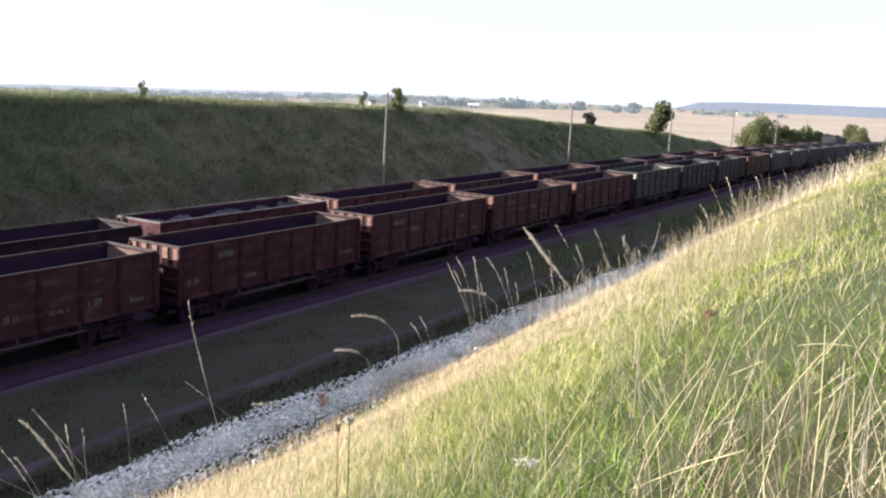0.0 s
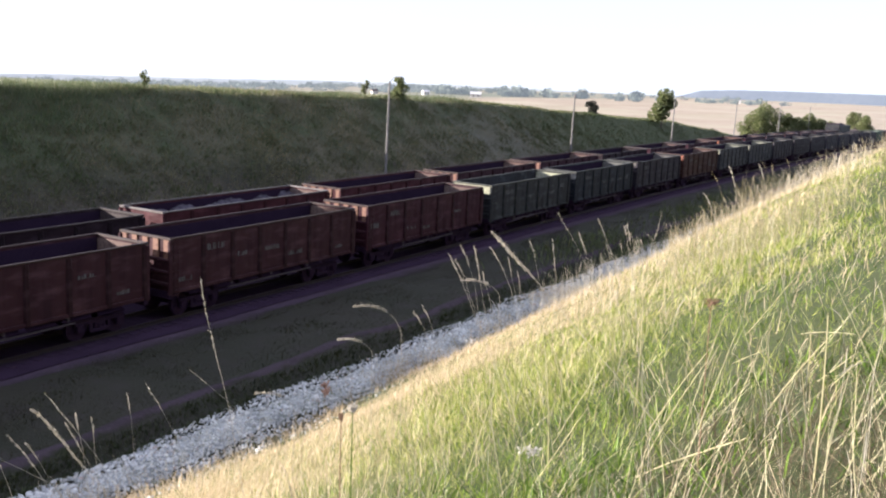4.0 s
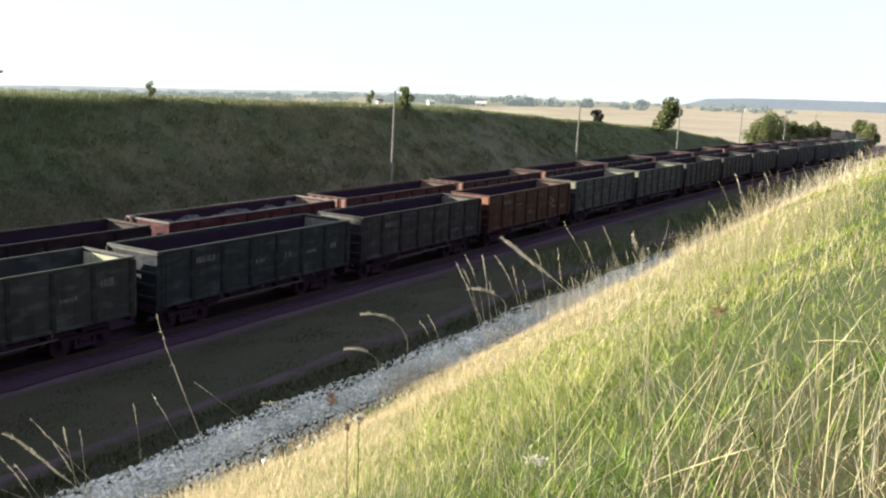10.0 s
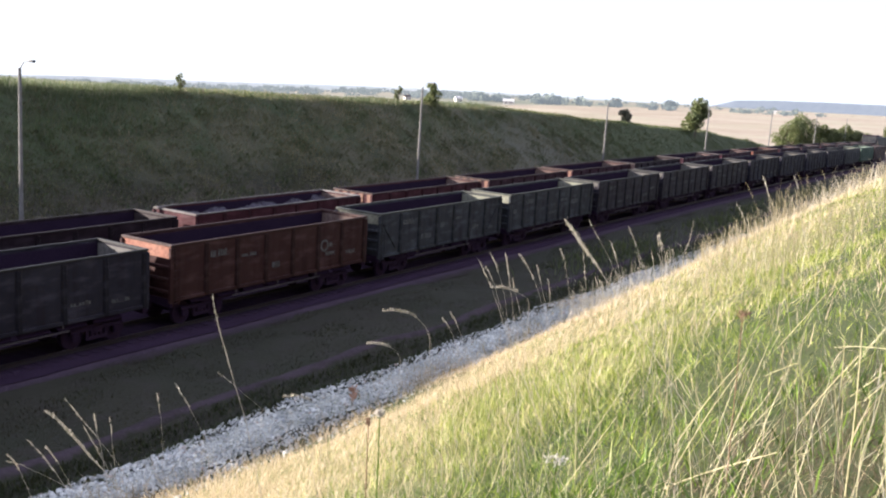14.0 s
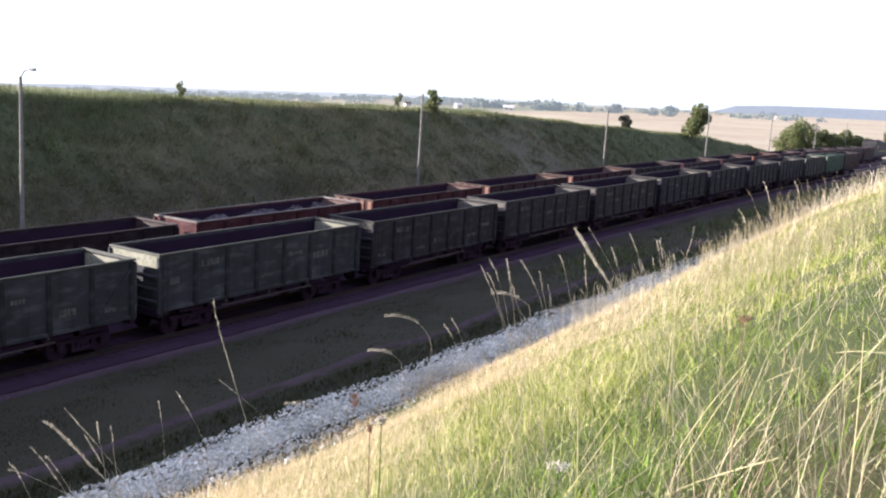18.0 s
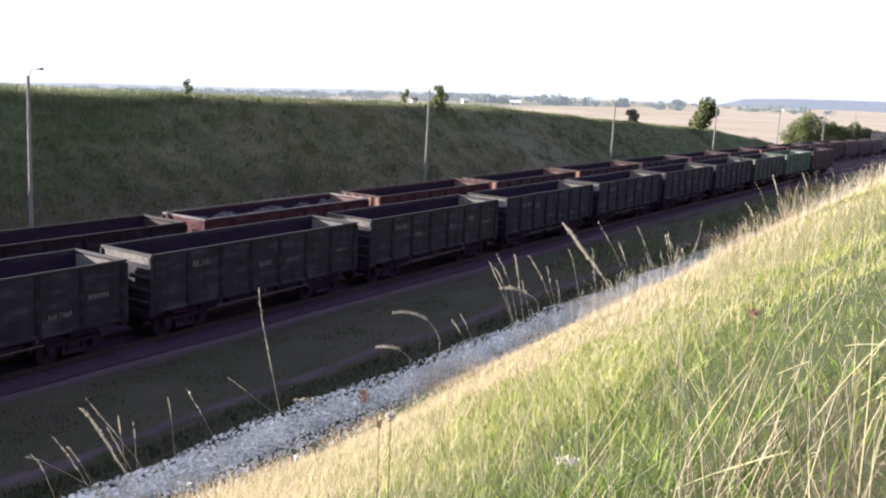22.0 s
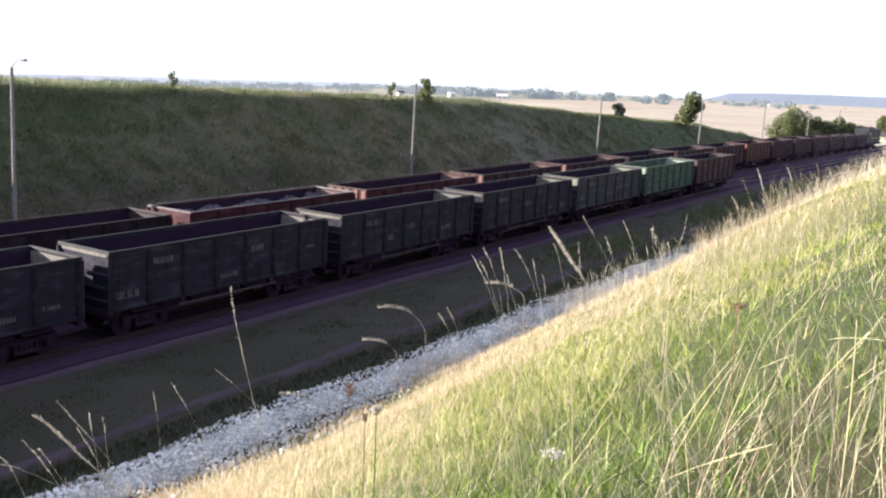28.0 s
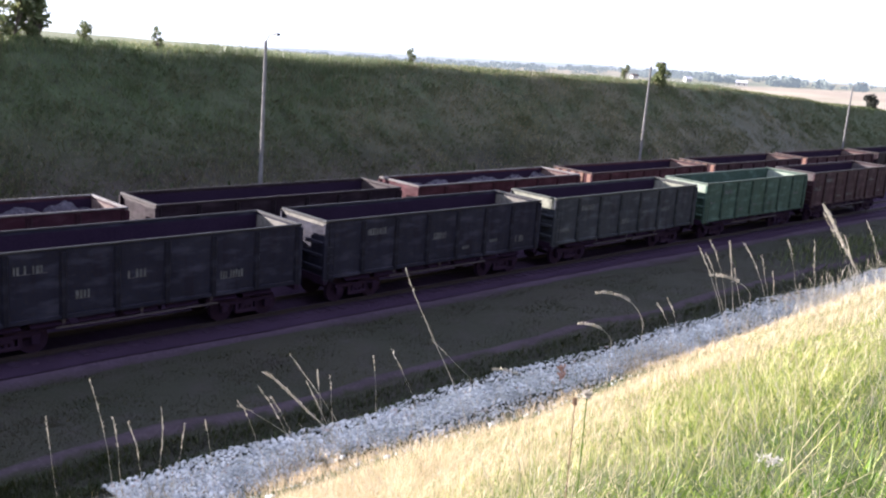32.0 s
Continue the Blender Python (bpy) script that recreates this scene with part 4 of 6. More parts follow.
def plumes(name, x, y, h0, h1, seed, label, wide=0.00017, mat=None):
    """Thin stems that end in loose seed heads and nod with the wind."""
    rng = np.random.default_rng(seed)
    n = len(x)
    r = np.hypot(x, y)
    base = np.stack([x, y, land(x, y) - 0.03], -1)
    h = (h0 + (h1 - h0) * rng.uniform(0, 1, n) ** 1.4)[:, None]
    a = np.where(rng.uniform(0, 1, n) < 0.65, rng.normal(3.6, 0.7, n), rng.uniform(0, 6.28, n))
    d = np.stack([np.cos(a), np.sin(a), np.zeros(n)], -1)
    lean, nod = rng.normal(0.0, 0.22, n)[:, None], np.abs(rng.normal(0.0, 0.22, n))[:, None]
    b = rng.uniform(0, 3.14, n)
    side = np.stack([np.cos(b), np.sin(b), np.zeros(n)], -1)
    w = np.maximum(0.0016, r * wide)[:, None] * rng.uniform(0.7, 1.25, n)[:, None]
    full = rng.uniform(0.7, 2.6, n)[:, None]
    rows = []
    for u, k in ((0, 0.7), (0.4, 0.6), (0.66, 0.5), (0.78, None), (0.9, None), (1.0, 0.12)):
        g = max(0.0, u - 0.55) / 0.45
        c = base + h * (np.array([0, 0, 1.0]) * (u - nod * 0.55 * g * g) + d * (lean * u + nod * g * g))
        ww = w * (0.5 * full if k is None else k)
        rows += [c - side * ww, c + side * ww]
    v = np.stack(rows, 1).reshape(-1, 3)
    f = np.concatenate([np.arange(n)[:, None] * 12 + np.array([2 * i, 2 * i + 1, 2 * i + 3, 2 * i + 2]) for i in range(5)]).tolist()
    return tagged(new(name, mesh_of(name, v, f, mat or M_STALK)), label, "grass", kind="stuff")


def sow_plumes():
    rng = np.random.default_rng(15)
    y = 13 + 60 * rng.uniform(0, 1, 900) ** 1.2
    x = rng.uniform(-19.0, -15.5, 900) + rng.normal(0, 0.3, 900)
    k = (lumps(x * 1.6, y * 1.1) + rng.normal(0, 0.5, 900) > 0.75)
    y2 = 56 + 40 * rng.uniform(0, 1, 500)
    x, y = np.append(x[k], rng.uniform(-18.6, -11.5, 500)), np.append(y[k], y2)
    k = np.ones(len(x), bool)
    plumes("toe_stems", x[k], y[k], 0.45, 1.6, 61, "thin pale seeding stems along the foot of the bank")
    az, r = np.radians(rng.uniform(1, 24, 5200)), 9 + 75 * rng.uniform(0, 1, 5200) ** 1.3
    x, y = -r * np.sin(az), r * np.cos(az)
    k = (x > -17.9) & (r > 17) & (lumps(x * 1.2, y * 0.9) + rng.normal(0, 0.7, 5200) > 0.3) & (rng.uniform(0, 1, 5200) < 0.12 + 0.7 * smooth(-1.5, -5.0, x))
    plumes("brow_stems", x[k], y[k], 0.5, 1.6, 62, "pale nodding grass plumes on the brow of the bank")
    az, r = np.radians(rng.uniform(4, 17, 3000)), 20 + 50 * rng.uniform(0, 1, 3000)
    x, y = -r * np.sin(az), r * np.cos(az)
    k = (x > -17.5) & (x < -3.2) & (lumps(x * 0.9, y * 0.6) + rng.normal(0, 0.6, 3000) > 0.1)
    plumes("tall_brow_stems", x[k], y[k], 0.6, 1.45, 64, "tall tan grass plumes crowding the brow of the bank", 0.00019, M_PLUME)
    x, y = rng.uniform(-16.5, -8.5, 1500), rng.uniform(28, 85, 1500)
    k = (lumps(x * 0.5, y * 0.35) + rng.normal(0, 0.5, 1500) > 0.5) & (x > -0.24 * y)
    plumes("reed_stems", x[k], y[k], 1.0, 2.1, 65, "tall tan reed grass standing over the far stretch of the bank", 0.0002, M_PLUME)
    az, r = np.radians(rng.uniform(3, 60, 220)), 2.6 + 14 * rng.uniform(0, 1, 220) ** 1.5
    x, y = -r * np.sin(az), r * np.cos(az)
    plumes("meadow_stems", x, y, 0.3, 0.7, 63, "scattered seeding stems in the green grass", 0.0003)


sow_plumes()


def far_bank():
    rng = np.random.default_rng(21)
    n = 240000
    y = 8 + 177 * rng.uniform(0, 1, n) ** 1.35
    x = rng.uniform(-62, -43.5, n)
    k = rng.uniform(0, 1, n) > 0.85 * smooth(75, 125, y)
    x, y = x[k], y[k]
    n = len(x)
    z = land(x, y)
    m = n
    a = rng.uniform(0, 6.28, m)
    direc = np.stack([np.cos(a), np.sin(a), np.zeros(m)], -1)
    top = smooth(-50, -56, x)
    h = rng.uniform(0.12, 0.42, m) * (1 + 0.4 * top) * (0.6 + 0.4 * (lumps(x * 1.3, y * 1.1) > 0.3))
    w = rng.uniform(0.02, 0.055, m)
    tilt = np.abs(rng.normal(0.4, 0.3, m))
    # pale share grows along the bank as painted haze, and on the bare patch
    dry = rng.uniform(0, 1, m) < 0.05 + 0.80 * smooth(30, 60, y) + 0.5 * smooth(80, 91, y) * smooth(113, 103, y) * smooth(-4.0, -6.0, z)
    sod = rng.uniform(0, 1, m) < smooth(-7.6, -3.6, z + 1.3 * lumps(x * 0.35, y * 0.25)) * (1 - 0.45 * smooth(26, 55, y))
    for k, mat, label in ((sod, M_SOD, "fresh green grass on the upper part of the shaded bank"), (~dry & ~sod, M_BANK, "rough dull green grass on the shaded bank"), (dry & ~sod, M_HAY, "bleached grass on the barer shaded bank, paled farther on for haze")):
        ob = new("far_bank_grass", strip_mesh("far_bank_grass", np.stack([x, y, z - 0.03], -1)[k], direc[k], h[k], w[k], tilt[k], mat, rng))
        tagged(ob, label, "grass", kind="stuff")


far_bank()


def tufts(name, n, x0, x1, y0, y1, h0, h1, w0, w1, mat, label, seed, keep=None):
    rng = np.random.default_rng(seed)
    x, y = rng.uniform(x0, x1, n), y0 + (y1 - y0) * rng.uniform(0, 1, n) ** 1.5
    if keep is not None:
        k = keep(x, y) > rng.uniform(0, 1, n)
        x, y = x[k], y[k]
    m = len(x)
    a = rng.uniform(0, 6.28, m)
    direc = np.stack([np.cos(a), np.sin(a), np.zeros(m)], -1)
    me = strip_mesh(name, np.stack([x, y, land(x, y) - 0.03], -1), direc, rng.uniform(h0, h1, m), rng.uniform(w0, w1, m), np.abs(rng.normal(0.5, 0.3, m)), mat, rng)
    return tagged(new(name, me), label, "grass", kind="stuff")


tufts("far_bank_meadow", 26000, -56, -43.6, 80, 190, 0.12, 0.4, 0.04, 0.1, M_MEADOW, "fresh green grass on the lower shaded bank", 29, lambda x, y: smooth(98, 116, y))
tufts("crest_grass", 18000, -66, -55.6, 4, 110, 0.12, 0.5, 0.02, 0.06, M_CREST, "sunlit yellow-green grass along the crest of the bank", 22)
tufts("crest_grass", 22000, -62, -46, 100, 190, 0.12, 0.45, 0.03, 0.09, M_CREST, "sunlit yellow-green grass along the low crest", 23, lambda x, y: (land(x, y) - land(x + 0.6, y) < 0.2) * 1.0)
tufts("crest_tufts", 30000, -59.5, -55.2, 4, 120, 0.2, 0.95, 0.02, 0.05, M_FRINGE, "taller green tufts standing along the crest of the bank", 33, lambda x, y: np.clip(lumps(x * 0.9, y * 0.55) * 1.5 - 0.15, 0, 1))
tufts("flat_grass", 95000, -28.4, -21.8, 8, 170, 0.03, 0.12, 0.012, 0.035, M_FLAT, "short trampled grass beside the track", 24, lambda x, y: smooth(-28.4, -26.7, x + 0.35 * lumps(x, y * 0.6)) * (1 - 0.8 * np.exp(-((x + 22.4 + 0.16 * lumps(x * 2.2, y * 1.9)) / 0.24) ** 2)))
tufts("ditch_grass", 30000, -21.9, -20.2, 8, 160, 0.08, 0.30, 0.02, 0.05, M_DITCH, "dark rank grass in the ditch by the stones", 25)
tufts("ditch_weeds", 9000, -25.5, -18.6, 46, 130, 0.25, 0.9, 0.03, 0.09, M_MEADOW, "rank green weeds in the ditch farther on", 28, lambda x, y: clumps(x * 0.5, y * 0.4) * smooth(46, 62, y))
tufts("chalk_edge_weeds", 5200, -21.0, -19.6, 8, 110, 0.08, 0.32, 0.012, 0.03, M_MEADOW, "green weeds growing at the edge of the stones", 30, lambda x, y: np.clip(lumps(x * 0.8, y * 1.4) - 0.2, 0, 1))
tufts("stone_weeds", 30000, -20.0, -15.8, 8, 110, 0.08, 0.30, 0.012, 0.03, M_WEED, "small dull green weeds among the chalk stones", 31, lambda x, y: smooth(-20.0, -17.6, x + 0.8 * lumps(x * 0.7, y)) * clumps(x * 1.4, y))
tufts("stone_straw", 9000, -19.6, -17.2, 8, 110, 0.15, 0.55, 0.012, 0.03, M_PLUME, "tan dry tufts growing out of the stones", 32, lambda x, y: smooth(-19.6, -17.8, x + 0.7 * lumps(x * 0.9, y * 0.7)) * clumps(x * 1.1, y * 1.3))
tufts("stone_edge_grass", 60000, -20.2, -16.6, 8, 120, 0.12, 0.6, 0.008, 0.02, M_DRY, "dry grass growing through the stones", 26, lambda x, y: smooth(-20.2, -17.4, x + 0.7 * lumps(x, y * 0.8)) ** 1.4 * clumps(x, y))


def bank_weeds():
    """Clumps of taller weeds that mottle the shaded bank."""
    rng = np.random.default_rng(27)
    cx, cy = rng.uniform(-58, -44.5, 700), 8 + 175 * rng.uniform(0, 1, 700) ** 1.3
    k = np.repeat(np.arange(700), 34)
    x, y = cx[k] + rng.normal(0, 0.35, len(k)), cy[k] + rng.normal(0, 0.5, len(k))
    a = rng.uniform(0, 6.28, len(k))
    direc = np.stack([np.cos(a), np.sin(a), np.zeros(len(k))], -1)
    h = rng.uniform(0.15, 0.5, len(k)) * np.repeat(rng.uniform(0.5, 1.2, 700), 34)
    me = strip_mesh("bank_weeds", np.stack([x, y, land(x, y) - 0.03], -1), direc, h, rng.uniform(0.04, 0.1, len(k)), np.abs(rng.normal(0.6, 0.3, len(k))), M_WEED, rng)
    tagged(new("bank_weeds", me), "clumps of darker weeds on the shaded bank", "weeds", kind="stuff")
    cx, cy = rng.uniform(-57, -44.2, 1100), 8 + 120 * rng.uniform(0, 1, 1100) ** 1.2
    k = np.repeat(np.arange(1100), 40)
    x, y = cx[k] + rng.normal(0, 0.30, len(k)), cy[k] + rng.normal(0, 0.45, len(k))
    a = rng.normal(-0.4, 0.7, len(k))
    direc = np.stack([np.cos(a), np.sin(a), np.zeros(len(k))], -1)
    h = rng.uniform(0.15, 0.45, len(k)) * np.repeat(rng.uniform(0.4, 1.2, 1100), 40)
    me = strip_mesh("bank_tussocks", np.stack([x, y, land(x, y) - 0.03], -1), direc, h, rng.uniform(0.03, 0.07, len(k)), np.abs(rng.normal(0.8, 0.3, len(k))), M_TUSSOCK, rng)
    tagged(new("bank_tussocks", me), "paler bent tussocks on the shaded bank", "grass", kind="stuff")


bank_weeds()


def leaf_cloud(name, centres, radii, count, size, mat, parent, seed, label=""):
    """A crown of many small leaf clumps round several centres."""
    rng = np.random.default_rng(seed)
    pick = rng.integers(0, len(centres), count)
    d = rng.normal(0, 1, (count, 3))
    d /= np.linalg.norm(d, axis=1)[:, None]
    rr = rng.uniform(0.25, 1.0, count) ** 0.5
    p = np.array(centres)[pick] + d * rr[:, None] * np.array(radii)[pick]
    u = rng.normal(0, 1, (count, 3))
    u /= np.linalg.norm(u, axis=1)[:, None]
    v = np.cross(u, rng.normal(0, 1, (count, 3)))
    v /= np.linalg.norm(v, axis=1)[:, None]
    s = rng.uniform(0.5, 1.2, count)[:, None] * size
    q = np.stack([p - u * s, p + v * s * 0.6, p + u * s, p - v * s * 0.6], 1).reshape(-1, 3)
    f = [(4 * i, 4 * i + 1, 4 * i + 2, 4 * i + 3) for i in range(count)]
    ob = new(name, mesh_of(name, q, f, mat))
    ob.parent = parent
    if label:
        tagged(ob, label)
    return ob


def tree(az, dist, height, width, seed, label, trunk=0.3, count=1500, name="tree", blobs=9, leaf=None, foliage=None):
    a = radians(az)
    x, y = -dist * math.sin(a), dist * math.cos(a)
    z = ground_z(x, y)
    t = tagged(new(name), label, "tree" if name == "tree" else "bush")
    t.location = (x, y, z)
    rg = random.Random(seed)
    bm = bmesh.new()
    rod(bm, (0, 0, -0.2), (0.05 * width, 0, height * trunk), 0.035 * height * 0.6, 0.025 * height * 0.6, 8)
    cs, rs = [], []
    for i in range(blobs):
        u = i / max(1, blobs - 1)
        an = rg.uniform(0, 6.28)
        rad = width * 0.5 * (0.25 + 0.45 * math.sin(math.pi * (0.15 + 0.8 * u))) * rg.uniform(0.5, 1.1)
        c = (rad * math.cos(an), rad * math.sin(an), height * (trunk + (0.93 - trunk) * u))
        rod(bm, (0.05 * width, 0, height * trunk * rg.uniform(0.75, 1.0)), c, 0.02 * height * 0.5, 0.006 * height, 5)
        cs.append(c)
        q = width * rg.uniform(0.17, 0.3)
        rs.append((q, q, min(q * 0.9, height * 0.2)))
    part("trunk", bm, M_BARK, t, "forked brown trunk with limbs")
    leaf_cloud("crown", cs, rs, count, leaf or 0.05 * width + 0.05, foliage or M_LEAF, t, seed)
    return t


tree(17.9, 161, 5.6, 4.6, 35, "lone tree with a ragged green crown on the bank crest", 0.34, 2600)
tree(33.05, 101, 2.0, 2.1, 32, "small dark leafy tree on the bank crest", 0.12, 1300)
tree(34.9, 98, 1.7, 0.9, 33, "slim young tree on the bank crest", 0.3, 420)
tree(47.2, 76, 1.35, 1.0, 34, "tiny forked sapling on the bank crest", 0.3, 300)
tree(68.6, 62.5, 3.6, 3.0, 36, "leafy tree on the bank crest", 0.15, 2200)
tree(67.4, 62.4, 2.6, 1.6, 37, "leafy young tree on the bank crest", 0.15, 1200)
tree(65.07, 64, 1.3, 1.2, 38, "low leafy bush on the bank crest", 0.1, 500, "bush")
tree(61.3, 66.5, 1.4, 0.8, 39, "slim sapling on the bank crest", 0.2, 400)
tree(21.9, 143, 1.75, 2.2, 40, "dark dense round bush on the bank crest", -0.12, 3600, "bush", 16, 0.11, M_DARK_LEAF)
for az, di, h, w, s in ((12.8, 232, 6.6, 7.0, 51), (12.1, 236, 8.0, 7.0, 52), (11.2, 240, 6.0, 6.5, 53), (10.6, 243, 5.4, 6.0, 54), (10.0, 246, 6.3, 5.5, 55), (9.5, 250, 5.4, 5.0, 56), (8.95, 262, 4.8, 4.5, 57), (7.75, 345, 7.6, 5.5, 58), (7.15, 338, 6.6, 5.5, 59)):
    tree(az, di, h, w, s, "dense green bush at the end of the cutting", 0.06, 7000, "bush", 18, 0.22)
tree(13.56, 178, 0.75, 0.8, 41, "small dark bush at the foot of the bank", -0.1, 900, "bush", 8, 0.08, M_DARK_LEAF)
tree(4.75, 200, 9.6, 9.0, 60, "broad sunlit tree beside the track", 0.1, 4200, "tree", 14, 0.24)


def far_wood(name, az0, az1, dist, lo, line, mat, seed, label, step_=0.12, jag=0.12):
    """A ridge of woods far off: an uneven wall of crowns with depth."""
    rg = random.Random(seed)
    vs, fs = [], []
    n = int((az1 - az0) / step_)
    for i in range(n + 1):
        az = az0 + (az1 - az0) * i / n
        f = i / n
        b_, t_ = lo[0] + (lo[1] - lo[0]) * f, float(np.interp(az, line[0], line[1]))
        taper = min(1, i / 6, (n - i) / 6)
        t_ = b_ + (t_ - b_) * taper + rg.uniform(-jag, jag) * taper * (t_ - b_)
        a = radians(az)
        for d_, e in ((dist - 40, b_ - 0.3), (dist, t_), (dist + 120, t_ - 0.02), (dist + 160, b_ - 0.5)):
            vs.append((-d_ * math.sin(a), d_ * math.cos(a), d_ * math.tan(radians(e))))
    for i in range(n):
        for k in range(3):
            p = i * 4 + k
            fs.append((p, p + 4, p + 5, p + 1))
    return tagged(new(name, mesh_of(name, vs, fs, mat, True)), label, "woods", kind="structure")


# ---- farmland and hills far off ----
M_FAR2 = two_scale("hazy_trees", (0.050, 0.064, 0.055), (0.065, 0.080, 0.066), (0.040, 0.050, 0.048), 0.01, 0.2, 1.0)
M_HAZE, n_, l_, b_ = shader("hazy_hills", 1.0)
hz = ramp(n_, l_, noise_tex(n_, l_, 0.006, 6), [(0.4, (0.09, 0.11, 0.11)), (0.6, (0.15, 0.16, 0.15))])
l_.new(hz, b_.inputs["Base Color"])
for m_, c_, e_ in ((M_HAZE, (0.68, 0.72, 0.77, 1), 0.19), (M_FAR, (0.56, 0.63, 0.76, 1), 0.15), (M_FAR2, (0.56, 0.63, 0.66, 1), 0.13)):     # haze of the distance put in as faint bluish emission
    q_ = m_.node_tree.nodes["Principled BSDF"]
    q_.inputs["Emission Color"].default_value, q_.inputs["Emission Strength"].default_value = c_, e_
far_wood("backdrop_ridge", -25, 17.4, 2600, (-0.9, -1.05), ((-25, 4.8, 8, 11, 14, 17.4), (-0.12, -0.24, -0.31, -0.38, -0.48, -0.72)), M_FAR, 71, "wooded ridge on the horizon, tinted blue for haze", 0.25, 0.01)
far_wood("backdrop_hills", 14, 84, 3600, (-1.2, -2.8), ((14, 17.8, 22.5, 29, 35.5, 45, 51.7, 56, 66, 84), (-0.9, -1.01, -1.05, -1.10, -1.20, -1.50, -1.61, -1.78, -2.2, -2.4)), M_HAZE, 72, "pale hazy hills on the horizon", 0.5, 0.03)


def spot(az, dist):
    a = radians(az)
    x, y = -dist * math.sin(a), dist * math.cos(a)
    return x, y, ground_z(x, y)


def far_trees(name, spec, seed, mat, label):
    """Trees far off, each a ragged cluster of leaf clumps."""
    rng = np.random.default_rng(seed)
    qs = []
    for az, dist, h, w in spec:
        x, y, z = spot(az, dist)
        n = 110
        p = rng.normal(0, 1, (n, 3))
        p /= np.linalg.norm(p, axis=1)[:, None]
        p *= rng.uniform(0.2, 1, (n, 1)) ** 0.5
        c = np.array([x, y, z + h * 0.5]) + p * np.array([w * 0.5, w * 0.5, h * 0.52]) * (1 + 0.25 * np.sin(p[:, :1] * 7 + az * 3))
        u = rng.normal(0, 1, (n, 3)) * h * 0.11
        v = rng.normal(0, 1, (n, 3)) * h * 0.11
        qs.append(np.stack([c - u, c + v, c + u, c - v], 1))
    q = np.concatenate(qs).reshape(-1, 3)
    f = np.arange(len(q)).reshape(-1, 4).tolist()
    return tagged(new(name, mesh_of(name, q, f, mat)), label, "trees", kind="structure")


rt = np.random.default_rng(5)
row = [(rt.uniform(30.5, 58), rt.uniform(900, 1500), rt.uniform(3, 7.5), rt.uniform(9, 22)) for _ in range(200)]
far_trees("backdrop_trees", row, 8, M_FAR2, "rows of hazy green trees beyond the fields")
M_FAR3 = two_scale("hazy_copse", (0.085, 0.104, 0.088), (0.105, 0.124, 0.100), (0.066, 0.082, 0.074), 0.01, 0.2, 1.0)
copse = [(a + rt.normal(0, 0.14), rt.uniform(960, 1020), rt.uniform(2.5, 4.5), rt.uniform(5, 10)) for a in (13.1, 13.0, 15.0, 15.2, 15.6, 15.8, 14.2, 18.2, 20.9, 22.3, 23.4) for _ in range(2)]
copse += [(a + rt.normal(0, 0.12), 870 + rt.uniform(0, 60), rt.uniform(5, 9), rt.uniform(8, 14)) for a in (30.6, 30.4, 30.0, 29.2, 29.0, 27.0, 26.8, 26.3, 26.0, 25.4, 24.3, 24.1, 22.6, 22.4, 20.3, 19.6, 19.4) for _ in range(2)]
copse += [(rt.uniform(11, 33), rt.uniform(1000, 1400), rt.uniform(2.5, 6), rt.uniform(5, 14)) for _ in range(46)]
# the copse glows a little too, haze painted as emission
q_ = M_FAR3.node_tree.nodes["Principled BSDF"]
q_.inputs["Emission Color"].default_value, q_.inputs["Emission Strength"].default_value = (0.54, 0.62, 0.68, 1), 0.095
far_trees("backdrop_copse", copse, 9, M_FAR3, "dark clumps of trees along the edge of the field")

M_WALL = two_scale("pale_wall", (0.62, 0.60, 0.56), (0.55, 0.53, 0.50), (0.48, 0.46, 0.43), 0.5, 5)
M_YELLOW = two_scale("yellow_wall", (0.82, 0.72, 0.40), (0.76, 0.66, 0.36), (0.66, 0.56, 0.30), 0.5, 5)
M_ROOF = two_scale("roof_sheet", (0.075, 0.062, 0.062), (0.095, 0.078, 0.075), (0.055, 0.046, 0.046), 0.5, 5)
M_ROOF2 = two_scale("pale_roof_sheet", (0.60, 0.60, 0.60), (0.52, 0.52, 0.53), (0.45, 0.45, 0.46), 0.5, 5)
M_GLASS, n_, l_, b_ = shader("dark_window", 0.15)
b_.inputs["Base Color"].default_value = (0.03, 0.035, 0.04, 1)


